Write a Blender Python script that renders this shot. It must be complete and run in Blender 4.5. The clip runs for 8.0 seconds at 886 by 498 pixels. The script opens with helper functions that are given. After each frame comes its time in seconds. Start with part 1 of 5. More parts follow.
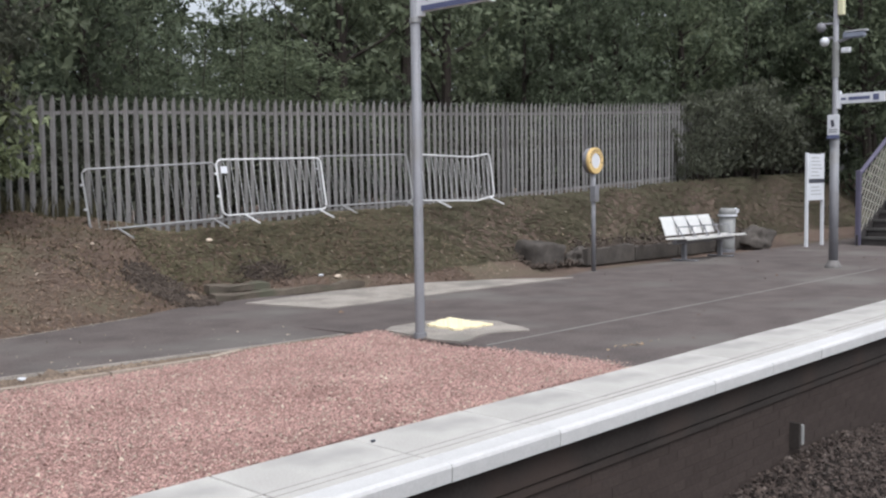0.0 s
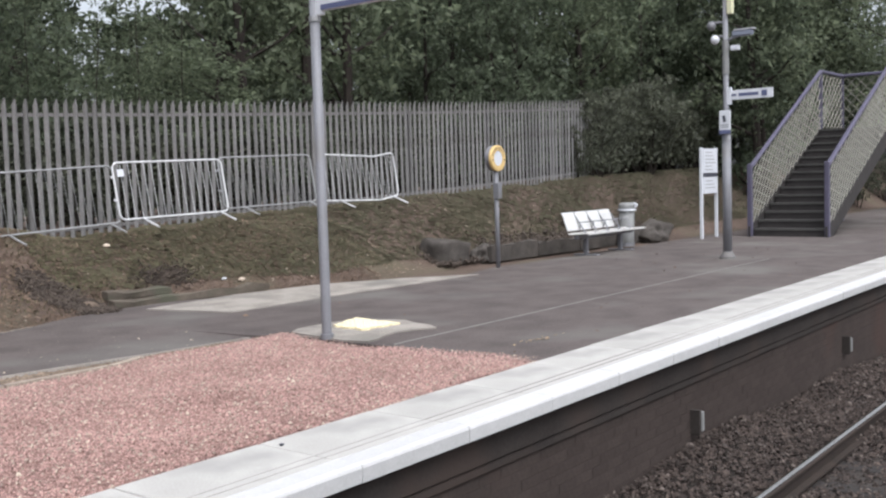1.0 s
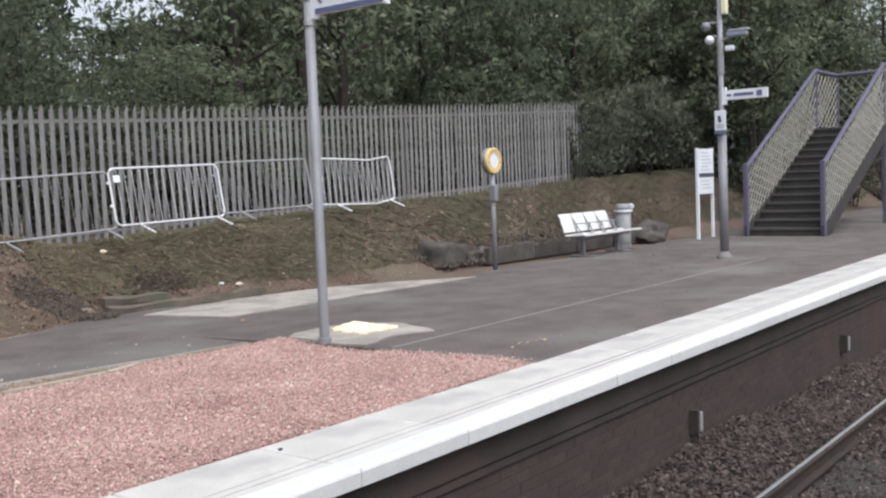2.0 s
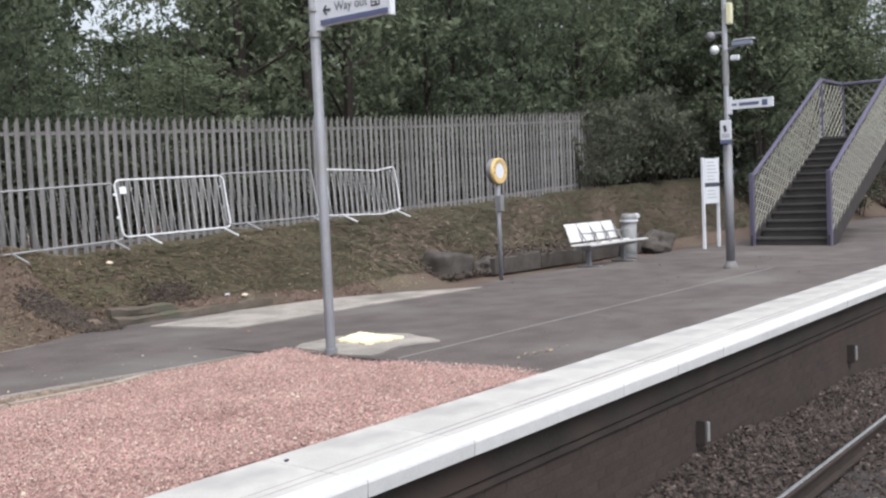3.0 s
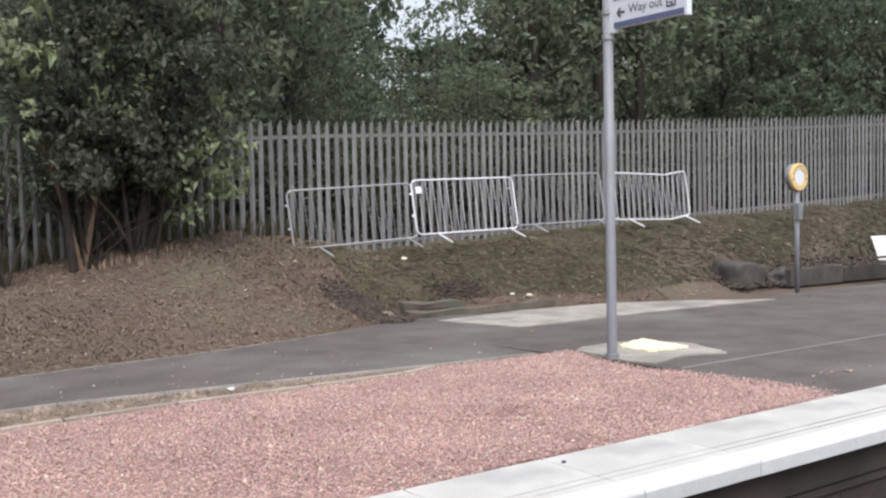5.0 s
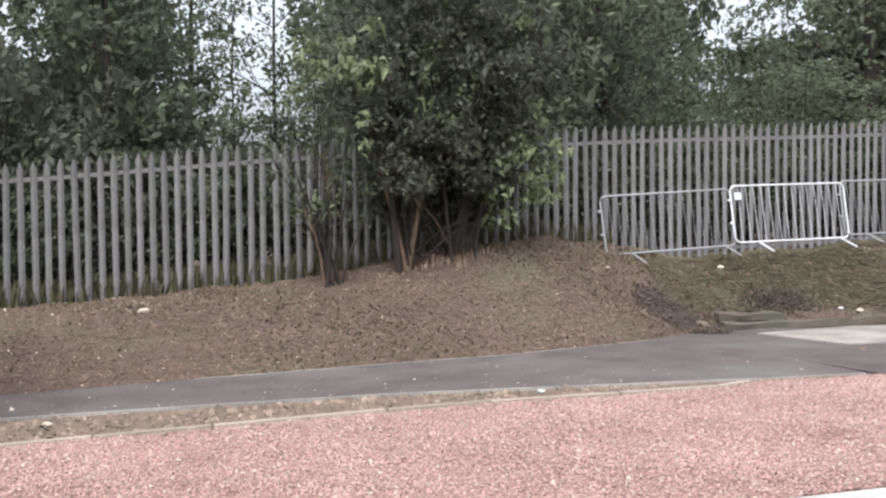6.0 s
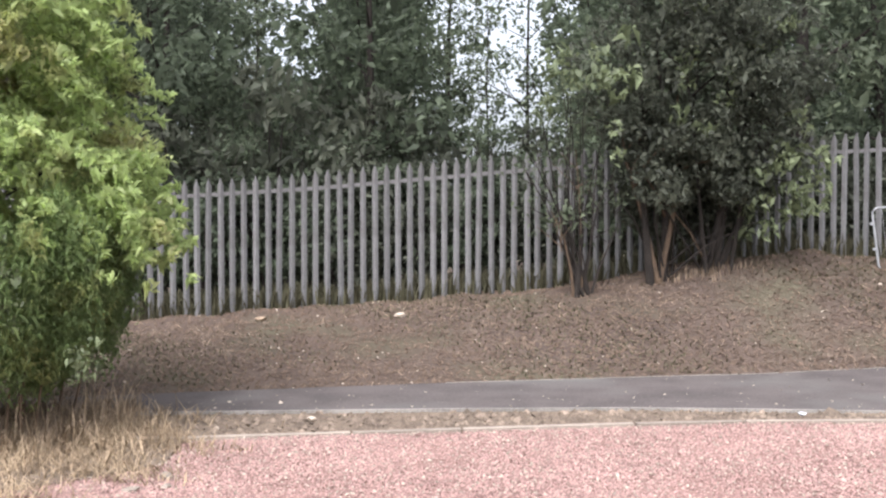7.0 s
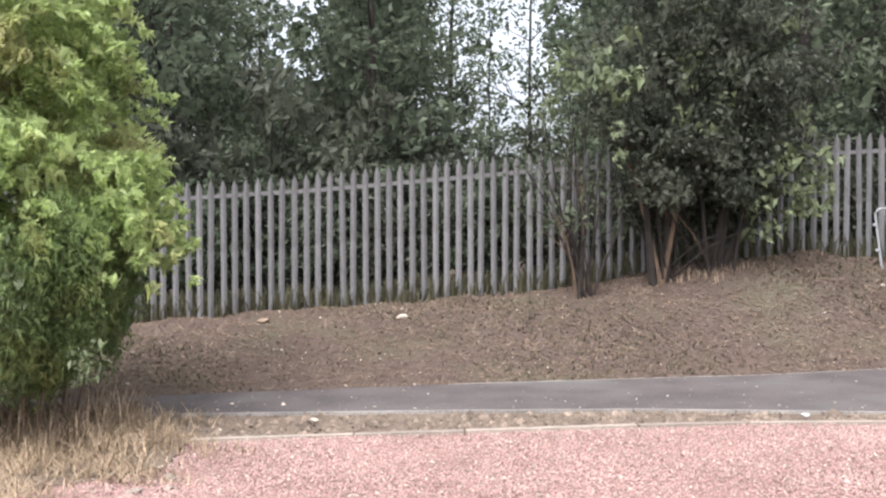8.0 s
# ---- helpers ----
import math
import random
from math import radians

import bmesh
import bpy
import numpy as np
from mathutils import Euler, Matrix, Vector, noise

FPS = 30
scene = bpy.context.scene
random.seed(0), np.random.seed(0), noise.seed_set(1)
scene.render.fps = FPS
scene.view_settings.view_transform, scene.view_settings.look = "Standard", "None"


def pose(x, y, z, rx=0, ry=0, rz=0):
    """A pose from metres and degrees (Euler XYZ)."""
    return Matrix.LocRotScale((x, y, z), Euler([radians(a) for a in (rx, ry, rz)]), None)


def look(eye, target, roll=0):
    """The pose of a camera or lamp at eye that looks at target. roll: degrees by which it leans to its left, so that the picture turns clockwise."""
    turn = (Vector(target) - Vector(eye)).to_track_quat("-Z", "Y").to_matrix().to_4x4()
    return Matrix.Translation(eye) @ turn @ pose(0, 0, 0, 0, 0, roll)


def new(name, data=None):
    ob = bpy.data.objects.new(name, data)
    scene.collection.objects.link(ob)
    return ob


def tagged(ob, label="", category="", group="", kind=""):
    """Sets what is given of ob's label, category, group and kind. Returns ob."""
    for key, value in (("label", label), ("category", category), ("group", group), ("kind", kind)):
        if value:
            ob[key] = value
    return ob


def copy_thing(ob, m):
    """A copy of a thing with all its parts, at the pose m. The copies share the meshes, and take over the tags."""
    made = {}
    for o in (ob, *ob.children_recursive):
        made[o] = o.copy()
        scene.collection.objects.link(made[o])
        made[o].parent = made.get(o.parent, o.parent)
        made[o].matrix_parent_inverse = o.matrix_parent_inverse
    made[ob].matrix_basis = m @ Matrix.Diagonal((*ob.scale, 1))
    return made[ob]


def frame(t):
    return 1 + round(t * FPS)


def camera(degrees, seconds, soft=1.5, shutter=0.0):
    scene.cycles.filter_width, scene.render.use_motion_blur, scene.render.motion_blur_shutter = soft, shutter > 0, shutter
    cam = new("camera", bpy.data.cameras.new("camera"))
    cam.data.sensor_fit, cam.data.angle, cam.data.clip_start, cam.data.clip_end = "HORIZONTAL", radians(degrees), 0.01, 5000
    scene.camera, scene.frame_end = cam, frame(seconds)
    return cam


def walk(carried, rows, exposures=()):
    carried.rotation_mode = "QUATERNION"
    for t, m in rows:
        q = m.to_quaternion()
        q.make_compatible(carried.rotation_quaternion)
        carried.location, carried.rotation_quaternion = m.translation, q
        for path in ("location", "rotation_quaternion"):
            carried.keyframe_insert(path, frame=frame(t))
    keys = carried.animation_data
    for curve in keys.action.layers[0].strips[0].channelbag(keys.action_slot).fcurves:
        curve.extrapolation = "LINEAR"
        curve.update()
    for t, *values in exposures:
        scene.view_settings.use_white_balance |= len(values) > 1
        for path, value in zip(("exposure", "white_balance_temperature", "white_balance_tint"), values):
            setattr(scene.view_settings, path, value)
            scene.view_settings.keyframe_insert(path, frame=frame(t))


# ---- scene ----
EYE = (0.0, 0.0, 1.45)
cam = camera(48.29, 8.0, soft=2.3)
# seconds, yaw, pitch, roll
PATH = [(0, -46.50, -3.81, 0.80), (0.5, -50.69, -3.91, 1.29), (1, -52.06, -3.99, 1.74), (1.5, -52.28, -3.98, 2.16), (3, -51.95, -3.22, 2.47),
        (3.5, -49.28, -2.94, 1.97), (4, -47.73, -3.00, 1.64), (4.2, -47.18, -3.03, 1.45), (5.3, -29.38, -2.30, 1.22), (5.5, -25.63, -2.22, 1.21),
        (6, -17.45, -1.90, 0.65), (6.5, -8.69, -1.13, 0.77), (7, -3.01, -1.24, 0.06), (7.5, -0.50, -1.33, 0.32), (8, -2.87, -1.15, 0.15)]
EXPOSURES = [(0.0, 0.18, 6050, 10), (0.8, 0.34, 6050, 10), (4.2, 0.44, 6050, 10), (5.5, 0.54, 6050, 10), (6.5, 0.92, 6050, 12), (8.0, 1.03, 6050, 12)]
walk(cam, [(t, pose(*EYE, 90 + p, r, w)) for t, w, p, r in PATH], EXPOSURES)

# ---- world and sun: bright hazy day, high soft sun behind the train ----
SUN_AZ, SUN_EL = radians(205), radians(60)
world = bpy.data.worlds.new("sky")
scene.world = world
world.use_nodes = True
wn = world.node_tree.nodes
sky = wn.new("ShaderNodeTexSky")
sky.sky_type, sky.sun_disc = "NISHITA", False
sky.sun_elevation, sky.sun_rotation = SUN_EL, SUN_AZ
sky.air_density, sky.dust_density, sky.ozone_density = 1.0, 6.0, 1.0
wn["Background"].inputs["Strength"].default_value = 0.15
haze = wn.new("ShaderNodeHueSaturation")
haze.inputs["Saturation"].default_value, haze.inputs["Value"].default_value = 0.22, 1.45
world.node_tree.links.new(sky.outputs[0], haze.inputs["Color"])
world.node_tree.links.new(haze.outputs[0], wn["Background"].inputs["Color"])
lamp = bpy.data.lights.new("sun", "SUN")
lamp.energy, lamp.angle, lamp.color = 0.9, radians(40), (1.0, 0.97, 0.92)
sun = new("sun", lamp)
sun_way = Vector((math.sin(SUN_AZ) * math.cos(SUN_EL), math.cos(SUN_AZ) * math.cos(SUN_EL), math.sin(SUN_EL)))
sun.matrix_world = look(sun_way * 50, (0, 0, 0))


# ---- materials ----
def mat(name, a, b=None, rough=0.8, scale=3.0, fine=40.0, bump=0.3, depth=0.01, metal=0.0, vary=0.0, island=False, stain=None, stain_scale=0.8,
        translucent=0.0, spread=(0.35, 0.65)):
    """Two colours mixed by a coarse and a fine noise, with optional stains, piece to piece variation and fine relief."""
    m = bpy.data.materials.new(name)
    m.use_nodes = True
    n, l = m.node_tree.nodes, m.node_tree.links
    bs = n["Principled BSDF"]
    bs.inputs["Roughness"].default_value, bs.inputs["Metallic"].default_value = rough, metal
    bs.inputs["Specular IOR Level"].default_value = 0.12 if rough > 0.84 else 0.35 if rough > 0.6 else 0.5
    b = b or tuple(c * 0.75 for c in a)
    tc = n.new("ShaderNodeTexCoord")
    where = tc.outputs["Object"]
    coarse, grain = n.new("ShaderNodeTexNoise"), n.new("ShaderNodeTexNoise")
    for t, s, d in ((coarse, scale, 6.0), (grain, fine, 3.0)):
        t.inputs["Scale"].default_value, t.inputs["Detail"].default_value = s, d
        l.new(where, t.inputs["Vector"])
    add = n.new("ShaderNodeMath")
    add.operation = "MULTIPLY_ADD"
    l.new(grain.outputs["Fac"], add.inputs[0])
    add.inputs[1].default_value = 0.5
    half = n.new("ShaderNodeMath")
    half.operation = "MULTIPLY"
    l.new(coarse.outputs["Fac"], half.inputs[0])
    half.inputs[1].default_value = 0.5
    l.new(half.outputs[0], add.inputs[2])
    ramp = n.new("ShaderNodeMapRange")
    ramp.inputs["From Min"].default_value, ramp.inputs["From Max"].default_value = spread
    l.new(add.outputs[0], ramp.inputs["Value"])
    mix = n.new("ShaderNodeMix")
    mix.data_type = "RGBA"
    l.new(ramp.outputs[0], mix.inputs["Factor"])
    mix.inputs["A"].default_value, mix.inputs["B"].default_value = (*a, 1), (*b, 1)
    out = mix.outputs["Result"]
    if stain:
        sp = n.new("ShaderNodeTexNoise")
        sp.inputs["Scale"].default_value, sp.inputs["Detail"].default_value = stain_scale, 8.0
        l.new(where, sp.inputs["Vector"])
        r2 = n.new("ShaderNodeMapRange")
        r2.inputs["From Min"].default_value, r2.inputs["From Max"].default_value = 0.52, 0.68
        l.new(sp.outputs["Fac"], r2.inputs["Value"])
        m2 = n.new("ShaderNodeMix")
        m2.data_type = "RGBA"
        l.new(r2.outputs[0], m2.inputs["Factor"])
        l.new(out, m2.inputs["A"])
        m2.inputs["B"].default_value = (*stain, 1)
        out = m2.outputs["Result"]
    if vary:
        if island:
            pick = n.new("ShaderNodeNewGeometry").outputs["Random Per Island"]
        else:
            pick = n.new("ShaderNodeObjectInfo").outputs["Random"]
        r3 = n.new("ShaderNodeMapRange")
        r3.inputs["To Min"].default_value, r3.inputs["To Max"].default_value = 1 - vary, 1 + vary
        l.new(pick, r3.inputs["Value"])
        hs = n.new("ShaderNodeHueSaturation")
        l.new(out, hs.inputs["Color"])
        l.new(r3.outputs[0], hs.inputs["Value"])
        out = hs.outputs["Color"]
    l.new(out, bs.inputs["Base Color"])
    if bump:
        bp = n.new("ShaderNodeBump")
        bp.inputs["Strength"].default_value, bp.inputs["Distance"].default_value = bump, depth
        l.new(add.outputs[0], bp.inputs["Height"])
        l.new(bp.outputs[0], bs.inputs["Normal"])
    if translucent:
        tr = n.new("ShaderNodeBsdfTranslucent")
        l.new(out, tr.inputs["Color"])
        ms = n.new("ShaderNodeMixShader")
        ms.inputs[0].default_value = translucent
        l.new(bs.outputs[0], ms.inputs[1])
        l.new(tr.outputs[0], ms.inputs[2])
        l.new(ms.outputs[0], n["Material Output"].inputs["Surface"])
    return m


M_SOIL = mat("bank_soil", (0.127, 0.092, 0.073), (0.07, 0.052, 0.043), 0.95, 1.2, 30, 0.9, 0.04, stain=(0.105, 0.092, 0.062), stain_scale=0.6)
M_ASPHALT = mat("asphalt", (0.112, 0.094, 0.088), (0.075, 0.064, 0.061), 0.92, 2.2, 45, 0.7, 0.01, stain=(0.13, 0.118, 0.11), stain_scale=0.6, spread=(0.42, 0.6))
M_CONCRETE = mat("concrete", (0.425, 0.408, 0.383), (0.33, 0.316, 0.297), 0.85, 2.0, 90, 0.3, 0.004, vary=0.06, stain=(0.29, 0.28, 0.265), stain_scale=1.4)
M_PAVE = mat("pale_worn_concrete", (0.31, 0.28, 0.248), (0.19, 0.171, 0.152), 0.9, 2.5, 60, 0.5, 0.008, stain=(0.17, 0.157, 0.14), stain_scale=1.1, spread=(0.42, 0.6))
M_WHITE = mat("white_edge_paint", (0.51, 0.5, 0.495), (0.43, 0.423, 0.417), 0.6, 3.0, 60, 0.15, 0.003, vary=0.05, stain=(0.41, 0.405, 0.4), stain_scale=2.0)
M_SEAM = mat("pale_tar_seam", (0.2, 0.187, 0.175), (0.13, 0.122, 0.115), 0.9, 3.0, 60, 0.2, 0.003)
M_ROCK = mat("dark_rock", (0.09, 0.079, 0.07), (0.048, 0.043, 0.039), 0.9, 4, 40, 0.6, 0.02)
M_TURF = mat("olive_turf", (0.118, 0.109, 0.072), (0.093, 0.085, 0.058), 0.9, 5, 50, 0.0, vary=0.16, island=True, translucent=0.4)
M_GROOVE = mat("coping_groove", (0.3, 0.29, 0.275), (0.24, 0.23, 0.22), 0.9, 4, 60, 0.1, 0.002)
M_BRICK = mat("sooty_brick", (0.056, 0.043, 0.038), (0.036, 0.029, 0.026), 0.9, 3.0, 50, 0.5, 0.01, vary=0.1, stain=(0.058, 0.038, 0.032), stain_scale=0.7)
M_SOOT = mat("sooty_concrete", (0.05, 0.043, 0.039), (0.032, 0.027, 0.025), 0.95, 2.0, 40, 0.4, 0.01, stain=(0.052, 0.04, 0.035), stain_scale=1.2)
M_GRAVELBED = mat("gravel_bed", (0.29, 0.178, 0.154), (0.21, 0.126, 0.108), 0.95, 8, 60, 0.8, 0.02)
M_GRAVEL = mat("red_granite_chips", (0.365, 0.228, 0.2), (0.24, 0.145, 0.125), 0.75, 1.3, 60, 0.1, 0.003, vary=0.5, island=True)
M_PALEBALLAST = mat("pale_ballast_stone", (0.11, 0.09, 0.08), (0.06, 0.05, 0.045), 0.85, 6, 60, 0.2, 0.004, vary=0.5, island=True)
M_BALLAST = mat("ballast_stone", (0.064, 0.049, 0.042), (0.026, 0.021, 0.019), 0.85, 6, 60, 0.2, 0.004, vary=0.7, island=True)
M_BALLASTBED = mat("ballast_bed", (0.06, 0.052, 0.047), (0.035, 0.031, 0.028), 0.95, 5, 50, 0.8, 0.03)
M_RAILTOP = mat("polished_rail", (0.92, 0.9, 0.87), (0.85, 0.83, 0.8), 0.3, 3, 60, 0.05, 0.001, metal=1.0)
M_RUST = mat("rusty_rail", (0.045, 0.034, 0.029), (0.03, 0.025, 0.022), 0.85, 5, 70, 0.3, 0.003)
M_SLEEPER = mat("concrete_sleeper", (0.045, 0.041, 0.038), (0.03, 0.027, 0.026), 0.9, 3, 50, 0.3, 0.005)
M_GALV = mat("weathered_galvanised_pale", (0.198, 0.19, 0.186), (0.136, 0.131, 0.128), 0.7, 2.5, 40, 0.15, 0.002, metal=0.1, vary=0.16, stain=(0.12, 0.11, 0.104), stain_scale=2.0)
M_GALVDARK = mat("galvanised_rail", (0.17, 0.16, 0.155), (0.12, 0.113, 0.108), 0.75, 2.5, 40, 0.15, 0.002, metal=0.1)
M_ZINC = mat("bright_zinc_tube", (0.66, 0.66, 0.66), (0.54, 0.54, 0.55), 0.4, 4, 60, 0.05, 0.001, metal=0.2)
M_ZINCDULL = mat("dull_zinc_tube", (0.34, 0.34, 0.34), (0.26, 0.26, 0.26), 0.5, 4, 60, 0.05, 0.001, metal=0.4)
M_POLE = mat("grey_painted_steel", (0.19, 0.19, 0.205), (0.15, 0.15, 0.162), 0.55, 3, 60, 0.08, 0.001, stain=(0.14, 0.133, 0.13), stain_scale=2.0)
M_SIGN = mat("sign_face_white", (0.6, 0.61, 0.64), (0.54, 0.55, 0.58), 0.45, 2, 40, 0.0)
M_NAVY = mat("sign_navy", (0.10, 0.11, 0.2), (0.085, 0.095, 0.17), 0.4, 3, 40, 0.0)
M_INK = mat("sign_ink", (0.06, 0.062, 0.08), (0.05, 0.05, 0.065), 0.5, 3, 40, 0.0)
M_YELLOW = mat("amber_ring_paint", (0.62, 0.44, 0.19), (0.53, 0.37, 0.15), 0.5, 5, 50, 0.05, 0.001)
M_LEMON = mat("pale_yellow_plastic", (0.62, 0.6, 0.4), (0.54, 0.52, 0.34), 0.5, 5, 50, 0.05, 0.001)
M_TACTILE = mat("buff_yellow_plate", (0.8, 0.7, 0.46), (0.68, 0.58, 0.37), 0.7, 6, 60, 0.3, 0.004)
M_STEEL = mat("bright_bench_steel", (0.86, 0.84, 0.81), (0.74, 0.72, 0.69), 0.3, 4, 60, 0.03, 0.001, metal=0.6)
M_BIN = mat("pale_grey_bin_plastic", (0.22, 0.22, 0.215), (0.17, 0.17, 0.165), 0.6, 4, 60, 0.05, 0.001)
M_BINLID = mat("blue_grey_bin_lid", (0.22, 0.24, 0.3), (0.17, 0.19, 0.24), 0.5, 4, 60, 0.03, 0.001)
M_PURPLE = mat("violet_stair_paint", (0.085, 0.077, 0.118), (0.064, 0.058, 0.09), 0.55, 4, 60, 0.05, 0.001)
M_CREAM = mat("cream_lattice_paint", (0.23, 0.22, 0.18), (0.16, 0.152, 0.128), 0.6, 5, 60, 0.05, 0.001)
M_TREAD = mat("dark_stair_tread", (0.055, 0.05, 0.048), (0.036, 0.033, 0.032), 0.85, 4, 60, 0.2, 0.003)
M_NOSING = mat("worn_tread_nosing", (0.075, 0.071, 0.066), (0.052, 0.05, 0.047), 0.8, 4, 60, 0.1, 0.002)
M_BARK = mat("bark", (0.045, 0.037, 0.031), (0.026, 0.022, 0.02), 0.95, 6, 40, 0.9, 0.02)
M_BARKLIGHT = mat("torn_bark", (0.17, 0.115, 0.075), (0.09, 0.065, 0.048), 0.9, 8, 50, 0.6, 0.01)
M_TIMBER = mat("weathered_timber", (0.135, 0.112, 0.088), (0.075, 0.063, 0.052), 0.9, 5, 50, 0.6, 0.01, stain=(0.08, 0.078, 0.057), stain_scale=2.0)
M_EDGING = mat("timber_edging", (0.33, 0.275, 0.225), (0.22, 0.183, 0.15), 0.9, 5, 50, 0.4, 0.006, vary=0.15)
M_DIRT = mat("stony_dirt", (0.2, 0.152, 0.115), (0.115, 0.088, 0.068), 0.95, 4, 40, 0.8, 0.03)
M_CLOD = mat("pale_clods", (0.25, 0.19, 0.145), (0.13, 0.1, 0.078), 0.95, 4, 40, 0.5, 0.01, vary=0.4, island=True)
M_DARKSOIL = mat("dug_earth", (0.1, 0.079, 0.065), (0.058, 0.047, 0.04), 0.95, 5, 40, 1.0, 0.05)
M_LITTER = mat("leaf_litter", (0.16, 0.113, 0.083), (0.1, 0.072, 0.055), 0.9, 5, 50, 0.0, vary=0.28, island=True, translucent=0.2)
M_PALECHIP = mat("pale_chips", (0.42, 0.35, 0.28), (0.3, 0.25, 0.2), 0.9, 5, 50, 0.0, vary=0.35, island=True)
M_TWIG = mat("dry_twigs", (0.27, 0.2, 0.14), (0.15, 0.11, 0.08), 0.9, 5, 50, 0.0, vary=0.45, island=True)
M_STRAW = mat("dry_grass", (0.43, 0.325, 0.215), (0.23, 0.17, 0.115), 0.9, 5, 50, 0.0, vary=0.5, island=True, translucent=0.25)
M_GRASS = mat("rough_grass", (0.125, 0.114, 0.069), (0.09, 0.083, 0.052), 0.9, 5, 50, 0.0, vary=0.22, island=True, translucent=0.3)
M_LEAF = mat("wood_leaf", (0.13, 0.153, 0.098), (0.09, 0.11, 0.072), 0.7, 0.6, 8, 0.0, vary=0.5, island=True, translucent=0.58)
M_LEAFB = mat("grey_green_leaf", (0.17, 0.192, 0.12), (0.112, 0.136, 0.086), 0.7, 0.6, 8, 0.0, vary=0.5, island=True, translucent=0.58)
M_LEAFDARK = mat("dark_shrub_leaf", (0.118, 0.124, 0.088), (0.078, 0.084, 0.06), 0.7, 1.0, 8, 0.0, vary=0.5, island=True, translucent=0.5)
M_LEAFPALE = mat("pale_tip_leaf", (0.21, 0.24, 0.125), (0.14, 0.165, 0.085), 0.6, 1.0, 8, 0.0, vary=0.4, island=True, translucent=0.4)
M_LEAFLIME = mat("lime_hedge_leaf", (0.46, 0.535, 0.22), (0.325, 0.41, 0.155), 0.6, 1.2, 8, 0.0, vary=0.35, island=True, translucent=0.6, stain=(0.47, 0.44, 0.21), stain_scale=1.2)
M_CONIFER = mat("conifer_spray", (0.31, 0.39, 0.17), (0.215, 0.28, 0.12), 0.8, 2.0, 20, 0.0, vary=0.3, island=True, translucent=0.7, stain=(0.42, 0.43, 0.18), stain_scale=3.0)


# ---- mesh helpers ----
def mesh_ob(name, bm, material, smooth=False):
    me = bpy.data.meshes.new(name)
    bm.to_mesh(me)
    bm.free()
    me.materials.append(material)
    if smooth:
        for p in me.polygons:
            p.use_smooth = True
    return new(name, me)


def raw_ob(name, verts, faces, material):
    me = bpy.data.meshes.new(name)
    me.from_pydata(verts, [], faces)
    me.materials.append(material)
    return new(name, me)


def part(name, bm, material, parent, label="", smooth=False):
    ob = mesh_ob(name, bm, material, smooth)
    ob.parent = parent
    if label:
        tagged(ob, label)
    return ob


def piece(name, me, parent, m):
    ob = new(name, me)
    ob.parent = parent
    ob.matrix_basis = m
    return ob


def thing(name, m, label, category, group="", kind=""):
    ob = new(name)
    ob.empty_display_size = 0.1
    ob.matrix_basis = m
    return tagged(ob, label, category, group, kind)


def box(bm, x0, x1, y0, y1, z0, z1, bevel=0.0):
    vs = [bm.verts.new(p) for p in ((x0, y0, z0), (x1, y0, z0), (x1, y1, z0), (x0, y1, z0), (x0, y0, z1), (x1, y0, z1), (x1, y1, z1), (x0, y1, z1))]
    fs = [bm.faces.new([vs[i] for i in f]) for f in ((0, 3, 2, 1), (4, 5, 6, 7), (0, 1, 5, 4), (1, 2, 6, 5), (2, 3, 7, 6), (3, 0, 4, 7))]
    if bevel:
        bmesh.ops.bevel(bm, geom=list({e for f in fs for e in f.edges}), offset=bevel, segments=1, affect="EDGES")
    return bm


def boxm(*args, **kw):
    return box(bmesh.new(), *args, **kw)


def tube(bm, pts, r, n=8, close=False):
    """A round bar along points; r is one radius or one for each point."""
    pts = [Vector(p) for p in pts]
    rs = r if isinstance(r, (list, tuple)) else [r] * len(pts)
    rings = []
    for i, p in enumerate(pts):
        a = pts[i - 1] if (i or close) else p
        b = pts[(i + 1) % len(pts)] if (i < len(pts) - 1 or close) else p
        d = (b - a).normalized()
        u = d.cross(Vector((0.3, 0.2, 0.93)) if abs(d.z) < 0.9 else Vector((1, 0.1, 0))).normalized()
        v = d.cross(u)
        rings.append([bm.verts.new(p + rs[i] * (math.cos(2 * math.pi * k / n) * u + math.sin(2 * math.pi * k / n) * v)) for k in range(n)])
    span = len(pts) if close else len(pts) - 1
    for i in range(span):
        ra, rb = rings[i], rings[(i + 1) % len(pts)]
        shift = 0
        if close and i == len(pts) - 1:
            shift = min(range(n), key=lambda s: (ra[0].co - rb[s].co).length)
        for k in range(n):
            bm.faces.new((ra[k], ra[(k + 1) % n], rb[(k + 1 + shift) % n], rb[(k + shift) % n]))
    if not close:
        bm.faces.new(rings[0][::-1])
        bm.faces.new(rings[-1])
    return bm


def rod(a, b, r, n=8):
    return tube(bmesh.new(), [a, b], r, n)


def slab(poly, z0, z1):
    """A flat-topped piece with the outline poly (counter-clockwise)."""
    bm = bmesh.new()
    lo, hi = [bm.verts.new((x, y, z0)) for x, y in poly], [bm.verts.new((x, y, z1)) for x, y in poly]
    bm.faces.new(lo[::-1])
    bm.faces.new(hi)
    for i in range(len(poly)):
        j = (i + 1) % len(poly)
        bm.faces.new((lo[i], lo[j], hi[j], hi[i]))
    return bm


